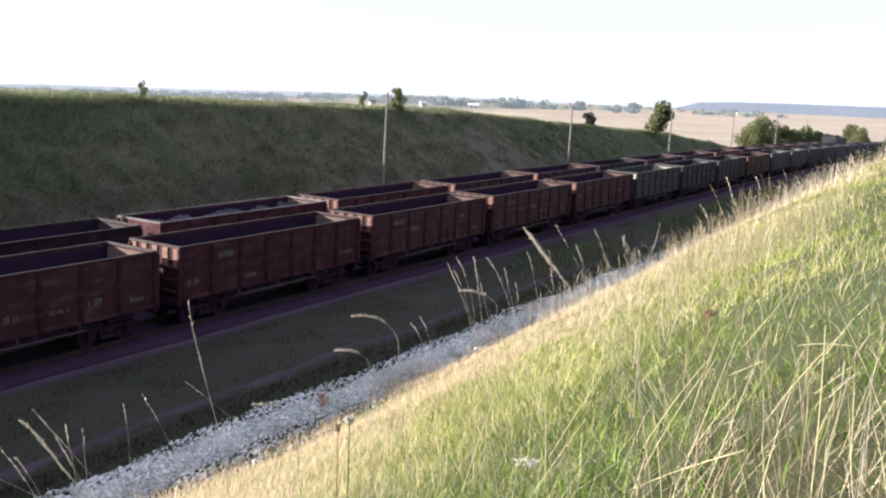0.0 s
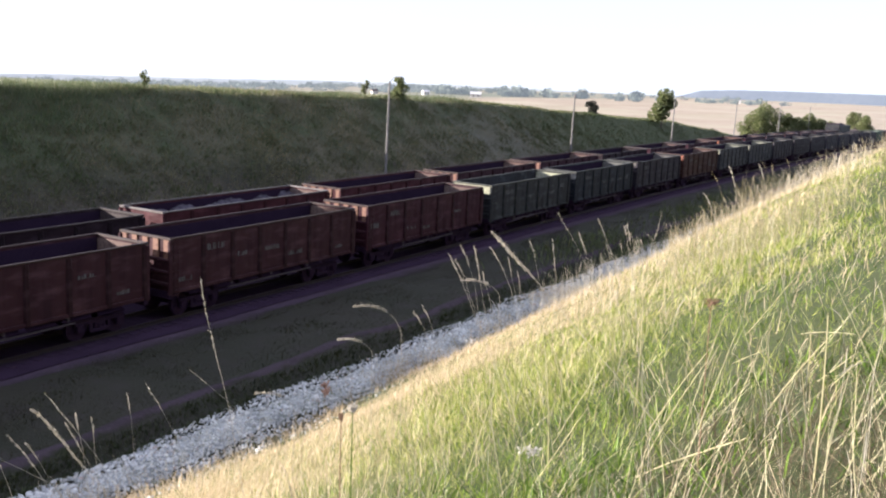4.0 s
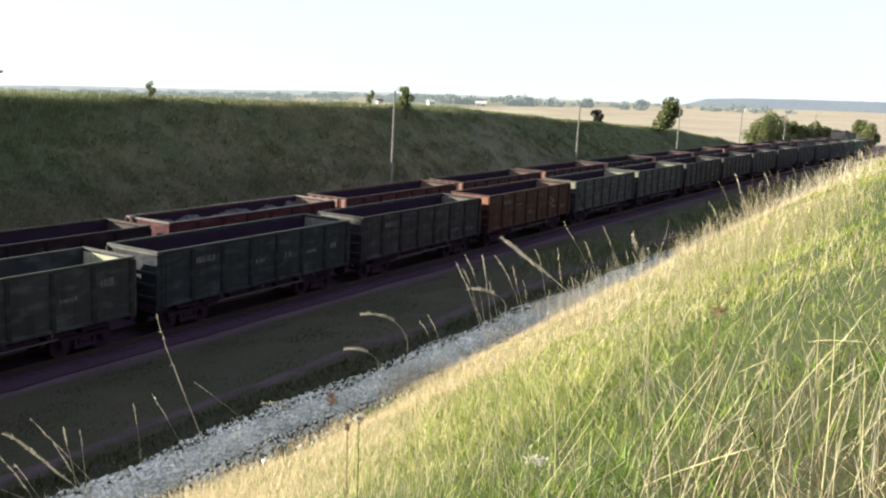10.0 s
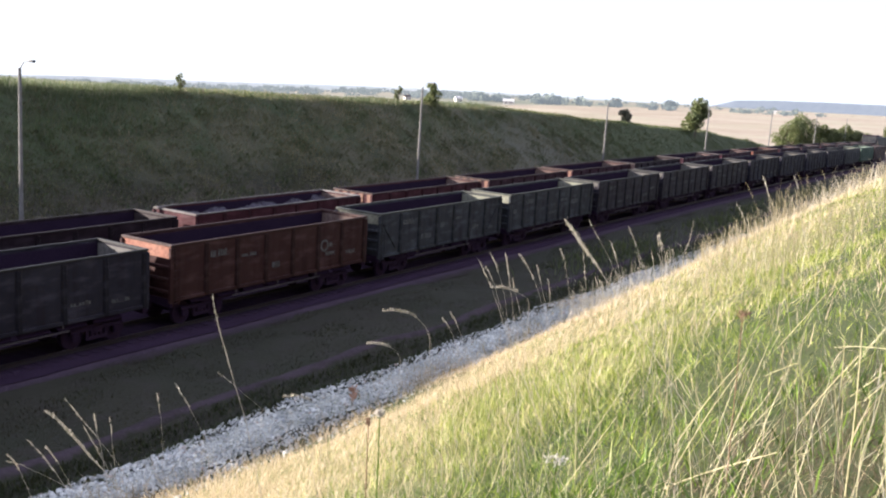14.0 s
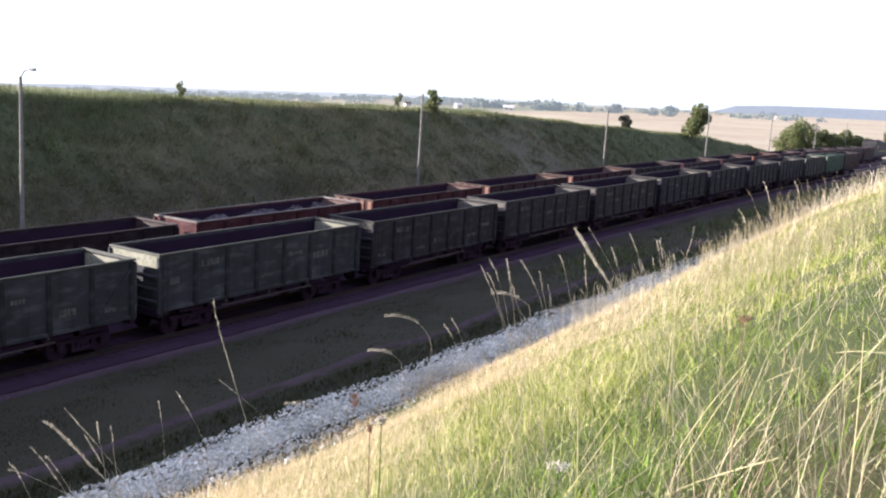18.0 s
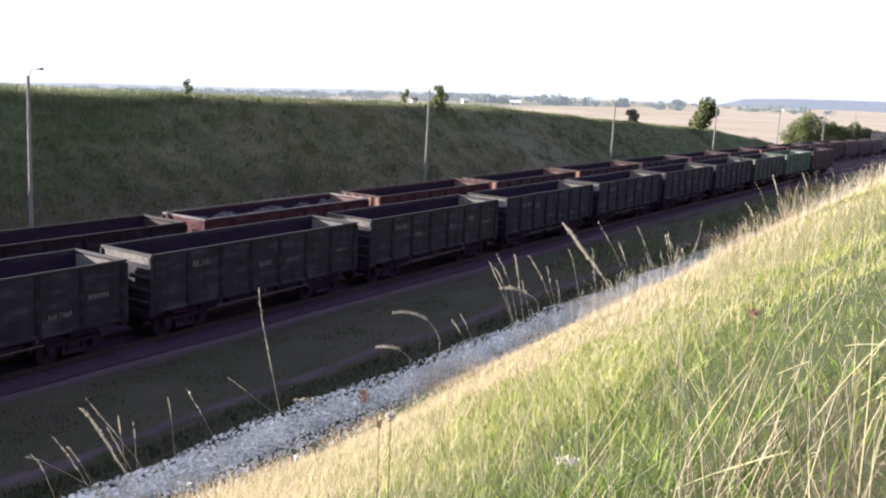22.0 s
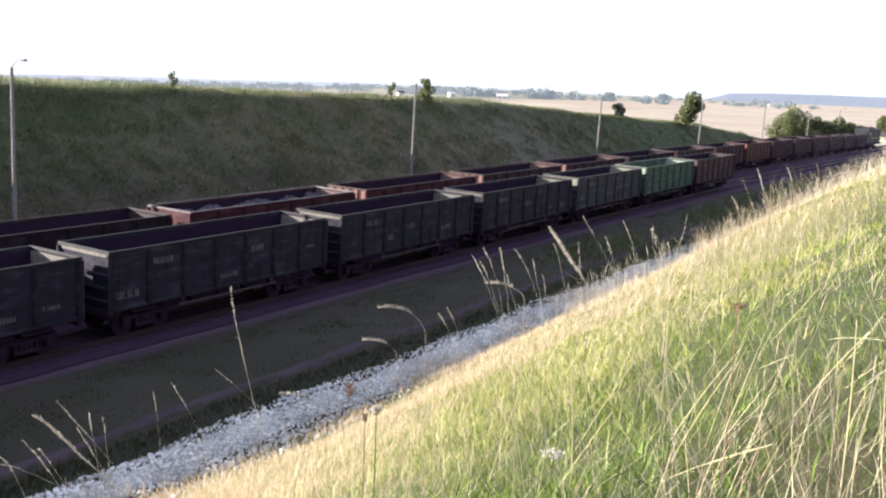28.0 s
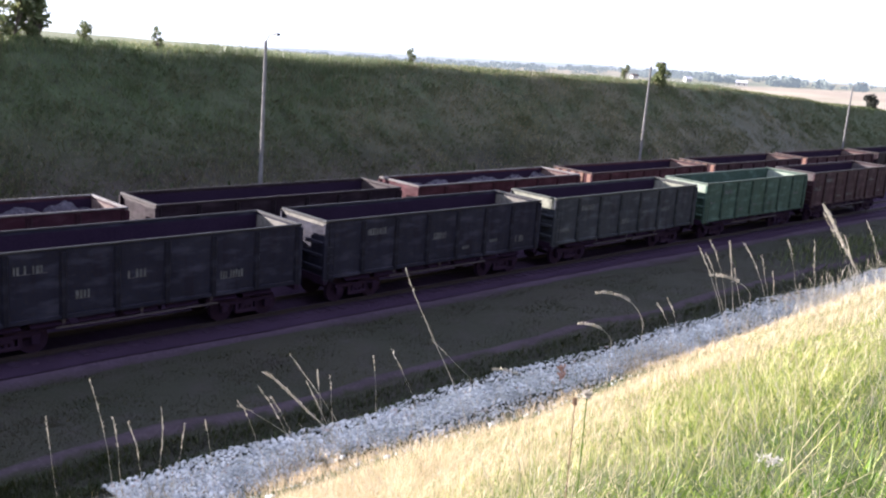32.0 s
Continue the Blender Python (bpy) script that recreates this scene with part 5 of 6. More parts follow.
def house(az, dist, w, d, h, wall, roof, label, turn=0.0, rise=0.5):
    x, y, z = spot(az, dist)
    o = tagged(new("house"), label, "house")
    o.matrix_basis = pose(x, y, z, 0, 0, az + turn)
    part("wall", boxes((-w / 2, w / 2, -d / 2, d / 2, -0.5, h)), wall, o)
    bm = bmesh.new()
    r = h + d * rise * 0.6
    v = [bm.verts.new(p) for p in ((-w / 2 - 0.4, -d / 2 - 0.4, h), (w / 2 + 0.4, -d / 2 - 0.4, h), (w / 2 + 0.4, d / 2 + 0.4, h), (-w / 2 - 0.4, d / 2 + 0.4, h), (-w / 2 - 0.4, 0, r), (w / 2 + 0.4, 0, r))]
    for f in ((0, 1, 5, 4), (2, 3, 4, 5), (0, 4, 3), (1, 2, 5), (0, 3, 2, 1)):
        bm.faces.new([v[k] for k in f])
    rf = part("roof", bm, roof, o)
    part("chimney", boxes((w * 0.2, w * 0.2 + 0.5, 0.2, 0.7, h, r + 0.6)), roof, rf)
    for i in range(2):
        a = -w * 0.3 + i * w * 0.45
        wd = part("window", boxes((a, a + w * 0.16, -d / 2 - 0.04, -d / 2 + 0.02, h * 0.35, h * 0.75)), M_WALL, o)
        part("pane", boxes((a + 0.08, a + w * 0.16 - 0.08, -d / 2 - 0.06, -d / 2 - 0.045, h * 0.35 + 0.08, h * 0.75 - 0.08)), M_GLASS, wd)
    return o


house(28.55, 800, 8.5, 6, 2.6, M_WALL, M_ROOF2, "small white farmhouse with a pale roof among far trees")
house(31.45, 820, 5, 5, 2.6, M_WALL, M_ROOF2, "tiny white shed among far trees", 20)
house(34.4, 830, 5, 5, 2.4, M_WALL, M_ROOF, "tiny white house behind the bank", 20)
house(13.77, 1050, 2.6, 2.4, 2.4, M_WALL, M_ROOF2, "white far farmhouse at the edge of the field")
house(7.83, 322, 3.4, 3.0, 2.0, M_YELLOW, M_ROOF, "small yellow trackside hut with a dark roof", 10)

M_WHITE = two_scale("white_paint", (0.75, 0.75, 0.74), (0.68, 0.68, 0.67), (0.6, 0.6, 0.6), 1, 8, 0.35)
M_TYRE = two_scale("tyre_rubber", (0.02, 0.02, 0.02), (0.03, 0.03, 0.03), (0.015, 0.015, 0.015), 3, 20)


def far_car(az, dist, turn):
    x, y, z = spot(az, dist)
    o = tagged(new("car"), "small white car parked beside the yellow hut", "car")
    o.matrix_basis = pose(x, y, z, 0, 0, turn)
    part("body", boxes((-0.83, 0.83, -2.05, 2.05, 0.3, 0.9), bevel=0.12), M_WHITE, o)
    part("cabin", boxes((-0.72, 0.72, -1.2, 1.0, 0.9, 1.42), bevel=0.15), M_WHITE, o)
    part("windscreen", boxes((-0.62, 0.62, -1.23, -1.18, 0.95, 1.32)), M_GLASS, o)
    for sx in (-0.78, 0.78):
        for sy in (-1.3, 1.3):
            bm = bmesh.new()
            rod(bm, (sx - 0.1, sy, 0.3), (sx + 0.1, sy, 0.3), 0.3, seg=12)
            part("wheel", bm, M_TYRE, o)


far_car(8.4, 318, 12)


def far_barrier(az, dist):
    x, y, z = spot(az, dist)
    o = tagged(new("road_barrier"), "white-painted road barrier beside the track", "barrier")
    o.matrix_basis = pose(x, y, z, 0, 0, az)
    part("beam", boxes((-2.0, 2.0, -0.06, 0.06, 0.75, 1.05), bevel=0.02), M_WHITE, o)
    for a in (-1.7, 0, 1.7):
        part("post", boxes((a - 0.07, a + 0.07, -0.05, 0.05, -0.2, 0.75)), M_WHITE, o)


far_barrier(7.7, 312)

# ---- locomotive at the far end of the standing train ----
M_LOCO = paint("loco_green_paint", (0.016, 0.020, 0.019), (0.026, 0.030, 0.027), 0.2, (0.02, 0.016, 0.014))
# cab paint made lighter than the hood, the sun on it put in
M_LOCO_FRONT = paint("sunlit_loco_paint", (0.024, 0.026, 0.029), (0.034, 0.037, 0.039), 0.2, (0.05, 0.045, 0.04))
M_STRIPE = two_scale("loco_stripe", (0.45, 0.40, 0.12), (0.38, 0.33, 0.1), (0.3, 0.26, 0.1), 1, 9)


def locomotive(y):
    o = tagged(new("locomotive"), "dark green diesel locomotive at the end of the standing train", "locomotive")
    o.matrix_basis = track_pose(FAR_X, y)
    part("underframe", boxes((-1.5, 1.5, -8.2, 8.2, 1.15, 1.55), bevel=0.03), M_STEEL, o)
    part("cab", boxes((-1.5, 1.5, -8.0, -5.2, 1.55, 4.75), bevel=0.12), M_LOCO_FRONT, o, "grey-green cab, colour lightened for the sun")
    part("hood", boxes((-1.42, 1.42, -5.2, 7.8, 1.55, 4.55), bevel=0.1), M_LOCO, o)
    part("cab_roof", boxes((-1.45, 1.45, -8.1, -5.05, 4.75, 4.95), bevel=0.08), M_STEEL, o)
    part("stripe", boxes((-1.45, 1.45, -5.1, 7.84, 2.5, 2.62)), M_STRIPE, o, "faded yellow stripe")
    for s in (-1, 1):
        w_ = part("side_window", boxes((s * 1.5 - 0.02, s * 1.5 + 0.02, -7.4, -6.3, 3.15, 3.95)), M_STEEL, o)
        part("pane", boxes((s * 1.52 - 0.012, s * 1.52 + 0.012, -7.3, -6.4, 3.22, 3.88)), M_GLASS, w_)
        w_ = part("front_window", boxes((s * 0.75 - 0.5, s * 0.75 + 0.5, -8.03, -7.98, 3.15, 3.95)), M_STEEL, o)
        part("pane", boxes((s * 0.75 - 0.43, s * 0.75 + 0.43, -8.05, -8.035, 3.22, 3.88)), M_GLASS, w_)
        part("handrail", boxes((s * 1.42 - 0.02, s * 1.42 + 0.02, -5.2, 7.9, 2.5, 2.54), (s * 1.42 - 0.02, s * 1.42 + 0.02, 7.86, 7.9, 1.5, 2.5)), M_STEEL, o)
    for a in (-3.2, 0.5, 3.6):
        part("roof_vent", boxes((-0.6, 0.6, a, a + 1.3, 4.55, 4.8), bevel=0.05), M_STEEL, o)
    bm = bmesh.new()
    rod(bm, (0, 2.6, 4.5), (0, 2.6, 5.0), 0.2, 0.2, 10)
    part("exhaust", bm, M_STEEL, o)
    for q in (-4.7, 4.7):
        make_bogie(o, q)
    part("fuel_tank", boxes((-1.2, 1.2, -2.2, 2.2, 0.5, 1.15), bevel=0.1), M_STEEL, o)


locomotive(227.7 + 8.4)

# ---- pale rubble left in two wagons of the standing train ----
M_RUBBLE = two_scale("pale_rubble", (0.062, 0.056, 0.074), (0.026, 0.022, 0.032), (0.095, 0.088, 0.108), 0.9, 8)


def rubble(k, seed, top):
    y = FAR_0 + (k - 0.5) * PITCH
    rng = np.random.default_rng(seed)
    nx2, ny2 = 24, 120
    gx2, gy2 = np.meshgrid(np.linspace(-1.3, 1.3, nx2), np.linspace(-6.1, 6.1, ny2))
    gz2 = top - 0.58 + rng.normal(0, 0.03, gx2.shape) - 0.30 * gx2 + 0.14 * np.sin(gy2 * 2.1 + np.sin(gy2 * 0.9 + seed))
    for _ in range(70):
        hx, hy, hr = rng.uniform(-1.4, 0.9), rng.uniform(-6, 6), rng.uniform(0.05, 0.22)
        gz2 = np.maximum(gz2, top + rng.uniform(-0.5, -0.22) - 0.25 * hx - 0.45 * ((gx2 - hx) ** 2 + 0.5 * (gy2 - hy) ** 2) / hr + rng.normal(0, 0.03, gx2.shape))
    gz2 = np.clip(gz2, 1.4, 3.42)
    i2 = np.arange(nx2 * ny2).reshape(ny2, nx2)
    f = np.stack([i2[:-1, :-1], i2[:-1, 1:], i2[1:, 1:], i2[1:, :-1]], -1).reshape(-1, 4).tolist()
    o = tagged(new("rubble_load", mesh_of("rubble_load", np.stack([gx2, gy2, gz2], -1).reshape(-1, 3), f, M_RUBBLE)), "heap of pale grey rubble lying in the wagon", "load")
    o.matrix_basis = track_pose(FAR_X, y)


rubble(1, 3, 3.2)
rubble(-1, 4, 3.2)
rubble(2, 5, 2.75)

# ---- single plants near the camera ----
def aim(az, el, d):
    a, e = radians(az), radians(el)
    return Vector((-math.sin(a) * math.cos(e), math.cos(a) * math.cos(e), math.sin(e))) * d


def stalk_pose(tip, low, d):
    """The pose of a stalk whose axis runs from one way of sight to another."""
    a, b = aim(*low, d), aim(*tip, d)
    z = (b - a).normalized()
    x = z.cross(a).normalized()          # to the left as seen
    y = z.cross(x)
    return Matrix.Translation(a) @ Matrix((x, y, z)).transposed().to_4x4(), (b - a).length


def make_stalk(name, length, head, seed, below=1.5, thick=0.0016, droop=0.0, reach=0.0, label="tall dry grass stalk with a seed head", fluff=1.0):
    rg = random.Random(seed)
    o = tagged(new(name), label, "grass stalk", "tall stalks on the bank")
    bm = bmesh.new()
    pts = [Vector((0.01 * math.sin(seed + k), 0, -below + below * k / 3)) for k in range(3)]
    for k in range(10):          # the part in sight; reach bends it over to one side
        v = k / 9
        b = droop * length * v ** 3 + reach * (1 - math.cos(1.9 * v)) / 1.323
        z = length * (math.sin(1.9 * v) if reach else v - 0.5 * droop * v ** 3)
        pts.append(Vector((b + 0.0012 * rg.uniform(-1, 1) + 0.02 * length * math.sin(v * 3 + seed), 0.0012 * rg.uniform(-1, 1), z)))
    n = len(pts) - 1
    tube(bm, pts, thick * 0.58, thick * 0.3)
    part("stem", bm, M_STALK, o)
    rng = np.random.default_rng(seed)
    m = int((16 + head * 110) * fluff)
    u = rng.uniform(0, 1, m)
    k = n - 9 * min(head, 1.0) * u
    i0 = np.clip(k.astype(int), 0, n - 1)
    fr = k - i0
    P = np.array(pts)
    c = P[i0] * (1 - fr)[:, None] + P[np.clip(i0 + 1, 0, n)] * fr[:, None]
    sp = 0.0007 * fluff * (0.35 + np.sin(np.pi * u ** 0.7))
    c = c + rng.normal(0, 1, (m, 3)) * sp[:, None] * np.array([1, 1, 0.5])
    up = np.stack([rng.normal(0, 0.0026, m), rng.normal(0, 0.0026, m), rng.uniform(0.004, 0.013, m)], -1)
    sd = rng.normal(0, 0.0009, (m, 3))
    q = np.stack([c - sd, c + sd, c + up], 1).reshape(-1, 3)
    hd = new("seed_head", mesh_of("seed_head", q, np.arange(3 * m).reshape(-1, 3).tolist(), M_STALK))
    hd.parent = o
    return o


SWAY = []
rg_ = random.Random(12)
for s_, (ta, te, la, le) in enumerate([(64.1, -20.2, 63.5, -26.9), (66.9, -22.4, 66.6, -26.7), (63.2, -22.5, 62.9, -26.4), (60.4, -22.1, 60.9, -27.1), (59.4, -23.1, 59.9, -26.5), (62.2, -22.8, 61.9, -26.1),
        (58.0, -22.9, 57.8, -24.7), (51.5, -20.1, 51.2, -21.9), (50.6, -20.2, 50.4, -22.8), (56.0, -21.6, 54.8, -24.4), (54.2, -21.6, 52.8, -23.8), (29.5, -10.8, 28.0, -14.1), (27.9, -10.3, 27.3, -14.3), (53.1, -18.9, 50.3, -22.8), (52.0, -20.6, 50.4, -23.6), (56.2, -21.9, 53.8, -23.3), (55.0, -21.0, 53.0, -23.9)]):
    m_, ln = stalk_pose((ta, te), (la, le), 3.4)
    o = make_stalk("grass_stalk", ln, rg_.uniform(0.35, 0.7), 200 + s_, 1.4, rg_.uniform(0.0008, 0.0013), rg_.uniform(0, 0.12), fluff=0.75)
    SWAY.append((o, m_, s_))
for s_, (ta, te, la, le) in enumerate([(26.9, -10.1, 25.5, -13.5), (23.2, -7.9, 21.5, -11.0), (20.9, -8.0, 19.9, -10.5), (19.3, -8.5, 18.9, -10.4), (17.3, -7.5, 17.9, -10.7), (19.6, -12.2, 18.3, -17.5), (31.4, -14.3, 30.6, -15.8),
        (48.0, -19.1, 47.9, -22.1), (47.0, -18.4, 45.6, -21.3), (44.6, -17.8, 42.2, -19.9), (13.8, -4.5, 13.3, -6.4), (12.3, -4.4, 11.7, -6.5), (15.0, -6.2, 14.3, -8.1), (28.6, -10.1, 27.7, -14.1), (26.0, -10.9, 25.4, -13.3), (24.5, -9.6, 24.0, -12.6), (23.5, -9.7, 23.0, -12.3), (29.0, -11.1, 28.1, -13.3), (30.9, -14.0, 30.2, -15.6), (21.9, -9.1, 21.2, -11.3), (19.2, -8.4, 18.9, -10.1), (27.4, -11.8, 26.9, -13.7), (18.2, -9.1, 18.0, -11.7), (25.4, -11.6, 25.0, -13.6)]):
    m_, ln = stalk_pose((ta, te), (la, le), 3.6)
    o = make_stalk("grass_stalk", ln, rg_.uniform(0.35, 0.7), 230 + s_, 1.3, rg_.uniform(0.0007, 0.0010), rg_.uniform(0, 0.12), fluff=0.5)
    SWAY.append((o, m_, 40 + s_))
for s_, (ba, be, rise, lean_) in enumerate([(32.15, -15.9, 1.75, 2.9), (33.9, -16.95, 0.8, 2.0), (26.4, -13.3, 0.9, 2.3), (38.4, -20.5, 1.2, 2.3)]):
    d_ = 3.3
    m_, ln = stalk_pose((ba, be + rise), (ba, be), d_)
    o = make_stalk("drooping_stalk", ln, 0.5, 260 + s_, 1.3, 0.0012, 0.0, d_ * radians(lean_), "bent grass stalk with a drooping feathery seed head", 2.0)
    SWAY.append((o, m_, 80 + s_))
tall_stalk = make_stalk("grass_stalk", 0.38, 0.7, 301, 1.4, 0.0017)
plume_stalk = make_stalk("grass_stalk", 0.222, 1.0, 302, 1.4, 0.0019, 0.05, fluff=4.2)
edge_stalk = make_stalk("grass_stalk", 0.225, 1.0, 303, 1.2, 0.0016, 0.08, fluff=2.4)

STRAWS = [(17.2, -20.1, 13.7, -14.7), (17.8, -18.7, 18.1, -11.0), (12.8, -14.8, 9.9, -10.7), (18.2, -22.6, 12.0, -19.9), (16.0, -21.3, 11.3, -19.6), (7.4, -21.3, 7.8, -12.2), (11.9, -21.1, 8.7, -17.2), (6.8, -20.6, 6.5, -16.8), (10.0, -13.6, 6.3, -13.1), (13.8, -16.1, 10.8, -14.6), (6.0, -21.0, 5.5, -19.4), (8.5, -16.1, 6.2, -14.2), (13.7, -19.4, 11.5, -16.6), (16.6, -12.8, 15.3, -11.1), (8.4, -16.7, 8.6, -13.0), (11.4, -13.3, 9.4, -11.1), (17.0, -21.2, 14.0, -15.7), (11.6, -12.3, 11.9, -10.5), (5.8, -19.4, 5.3, -16.8),
          (22.8, -21.5, 19.5, -16.0), (21.7, -18.9, 23.3, -15.4), (7.6, -16.2, 5.8, -14.4), (23.9, -23.9, 20.6, -19.1), (27.8, -23.6, 26.1, -18.0), (22.7, -22.5, 23.4, -16.2), (10.5, -17.7, 7.1, -12.8)]


def on_bank(az, el):
    u = aim(az, el, 1.0)
    return u * (-1.1 / (u.z - 0.573 * u.x))


for s_, (a0, e0, a1, e1) in enumerate(STRAWS):       # long bleached stems that lean and cross over the green grass
    p, q = on_bank(a0, e0) - Vector((0, 0, 0.05)), on_bank(a1, e1)
    q = q * (p.length * 0.94 / q.length if q.length > p.length * 1.3 else 0.93)
    o = tagged(new("straw_stem"), "long bleached straw leaning across the green grass", "grass stalk", "long straws in the grass")
    o.location = p
    bm = bmesh.new()
    rg = random.Random(700 + s_)
    bow = Vector((rg.uniform(-1, 1), rg.uniform(-1, 1), 0.6)) * 0.02 * (q - p).length
    tube(bm, [(q - p) * (k / 6) + bow * math.sin(math.pi * k / 6) for k in range(7)], 0.0036, 0.0016, 6)
    part("stem", bm, M_STEM, o)
    bm = bmesh.new()
    d = (q - p) * 0.35 + Vector((0.05, 0.03, -0.06))
    b0 = (q - p) * 0.4 + bow
    sd = d.cross(Vector((0, 0, 1))).normalized() * 0.004
    v = [bm.verts.new(x) for x in (b0 - sd, b0 + sd, b0 + d * 0.6 + sd, b0 + d * 0.6 - sd, b0 + d)]
    bm.faces.new(v[:4])
    bm.faces.new((v[3], v[2], v[4]))
    part("blade", bm, M_STEM, o)

M_PETAL = two_scale("white_florets", (0.55, 0.53, 0.47), (0.45, 0.43, 0.38), (0.36, 0.34, 0.28), 20, 90)
M_BROWN = two_scale("brown_dry_plant", (0.16, 0.10, 0.06), (0.22, 0.14, 0.09), (0.10, 0.06, 0.04), 10, 60)


def umbel(az, el, d, size, seed, head_mat, label, name="white_flower"):
    rg = random.Random(seed)
    p = aim(az, el, d)
    o = tagged(new(name), label, "flower")
    o.location = p
    foot = ground_z(p.x, p.y) - p.z - 0.03
    bm = bmesh.new()
    rod(bm, (0.02, 0, foot), (0, 0, -size * 0.6), 0.003, 0.002, 5)
    for i in range(9):
        a = i * 0.7
        rod(bm, (0, 0, -size * 0.6), (size * 0.45 * math.cos(a) * rg.uniform(0.4, 1), size * 0.45 * math.sin(a) * rg.uniform(0.4, 1), -0.005), 0.0012, 0.001, 4)
    part("stem", bm, M_BROWN if head_mat is M_BROWN else M_UNDER, o)
    bm = bmesh.new()
    for i in range(80):
        a, r = rg.uniform(0, 6.28), size * 0.5 * rg.random() ** 0.5
        bmesh.ops.create_icosphere(bm, subdivisions=1, radius=rg.uniform(0.002, 0.0045), matrix=Matrix.Translation((r * math.cos(a), r * math.sin(a), rg.uniform(-0.008, 0.012))))
    part("flower_head", bm, head_mat, o)


umbel(23.96, -21.9, 3.4, 0.085, 1, M_PETAL, "flat white umbel flower in the grass")
umbel(34.92, -20.1, 3.2, 0.03, 2, M_STALK, "small pale withered flower head on a brown stem", "withered_flower")
umbel(35.6, -20.6, 3.2, 0.014, 3, M_BROWN, "brown dried weed in the grass", "dried_weed")
umbel(14.1, -12.4, 4.2, 0.06, 4, M_BROWN, "brown dead leaf cluster in the grass", "dried_weed")



M_DOCK = two_scale("red_brown_seeds", (0.60, 0.38, 0.28), (0.50, 0.30, 0.21), (0.36, 0.20, 0.14), 4, 30)


def dock(x, y, h, seed):
    """A withered dock: a stem with spikes of red-brown seeds."""
    rg = random.Random(seed)
    o = tagged(new("dock_plant"), "withered red-brown dock growing among the chalk stones", "weed")
    o.location = (x, y, ground_z(x, y) + 0.03)
    bm = bmesh.new()
    tube(bm, [Vector((0.02 * math.sin(k), 0, h * k / 5)) for k in range(6)], 0.012, 0.005)
    part("stem", bm, M_BROWN, o)
    for k in range(4):
        rng = np.random.default_rng(seed + k)
        a, n = rg.uniform(0, 6.28), 70
        u = rng.uniform(0, 1, n)
        c = np.stack([0.16 * u * math.cos(a), 0.16 * u * math.sin(a), h * (0.5 + 0.1 * k) + 0.22 * u], -1) + rng.normal(0, 0.018, (n, 3))
        e, f_ = rng.normal(0, 0.016, (n, 3)), rng.normal(0, 0.016, (n, 3))
        sp = new("seed_spike", mesh_of("seed_spike", np.stack([c - e, c + f_, c + e, c - f_], 1).reshape(-1, 3), np.arange(4 * n).reshape(-1, 4).tolist(), M_DOCK))
        sp.parent = o


dock(-18.87, 25.4, 0.45, 5)
dock(-18.6, 25.0, 0.38, 15)

# ---- chalk stones ----
def stone_shape(seed, rough=0.34):
    rg = random.Random(seed)
    bm = bmesh.new()
    bmesh.ops.create_icosphere(bm, subdivisions=1, radius=1.0)
    sx, sy, sz = rg.uniform(0.8, 1.3), rg.uniform(0.7, 1.1), rg.uniform(0.45, 0.8)
    for v in bm.verts:
        v.co = Vector((v.co.x * sx, v.co.y * sy, v.co.z * sz)) * (1 + rg.uniform(-rough, rough))
    return bm


M_STONE, n_, l_, b_ = shader("chalk_lump", 0.95)
c_ = ramp(n_, l_, rand(n_), [(0.0, (0.32, 0.34, 0.35)), (0.45, (0.56, 0.58, 0.57)), (0.9, (0.72, 0.74, 0.73)), (1.0, (0.40, 0.30, 0.24))])
f_ = noise_tex(n_, l_, 5, 5)
l_.new(mixed(n_, l_, ramp(n_, l_, f_, [(0.45, (0, 0, 0)), (0.7, (0.6, 0.6, 0.6))]), c_, (0.34, 0.34, 0.35)), b_.inputs["Base Color"])
bumped(n_, l_, b_, f_, 0.4, 0.02)
M_STONES, n_, l_, b_ = shader("chalk_lumps", 0.95)
c_ = ramp(n_, l_, rand(n_, True), [(0.0, (0.30, 0.32, 0.33)), (0.45, (0.56, 0.58, 0.57)), (0.93, (0.74, 0.76, 0.73)), (1.0, (0.38, 0.29, 0.24))])
l_.new(mixed(n_, l_, ramp(n_, l_, noise_tex(n_, l_, 0.9, 4), [(0.42, (0, 0, 0)), (0.68, (0.75, 0.75, 0.75))]), c_, (0.27, 0.29, 0.28)), b_.inputs["Base Color"])


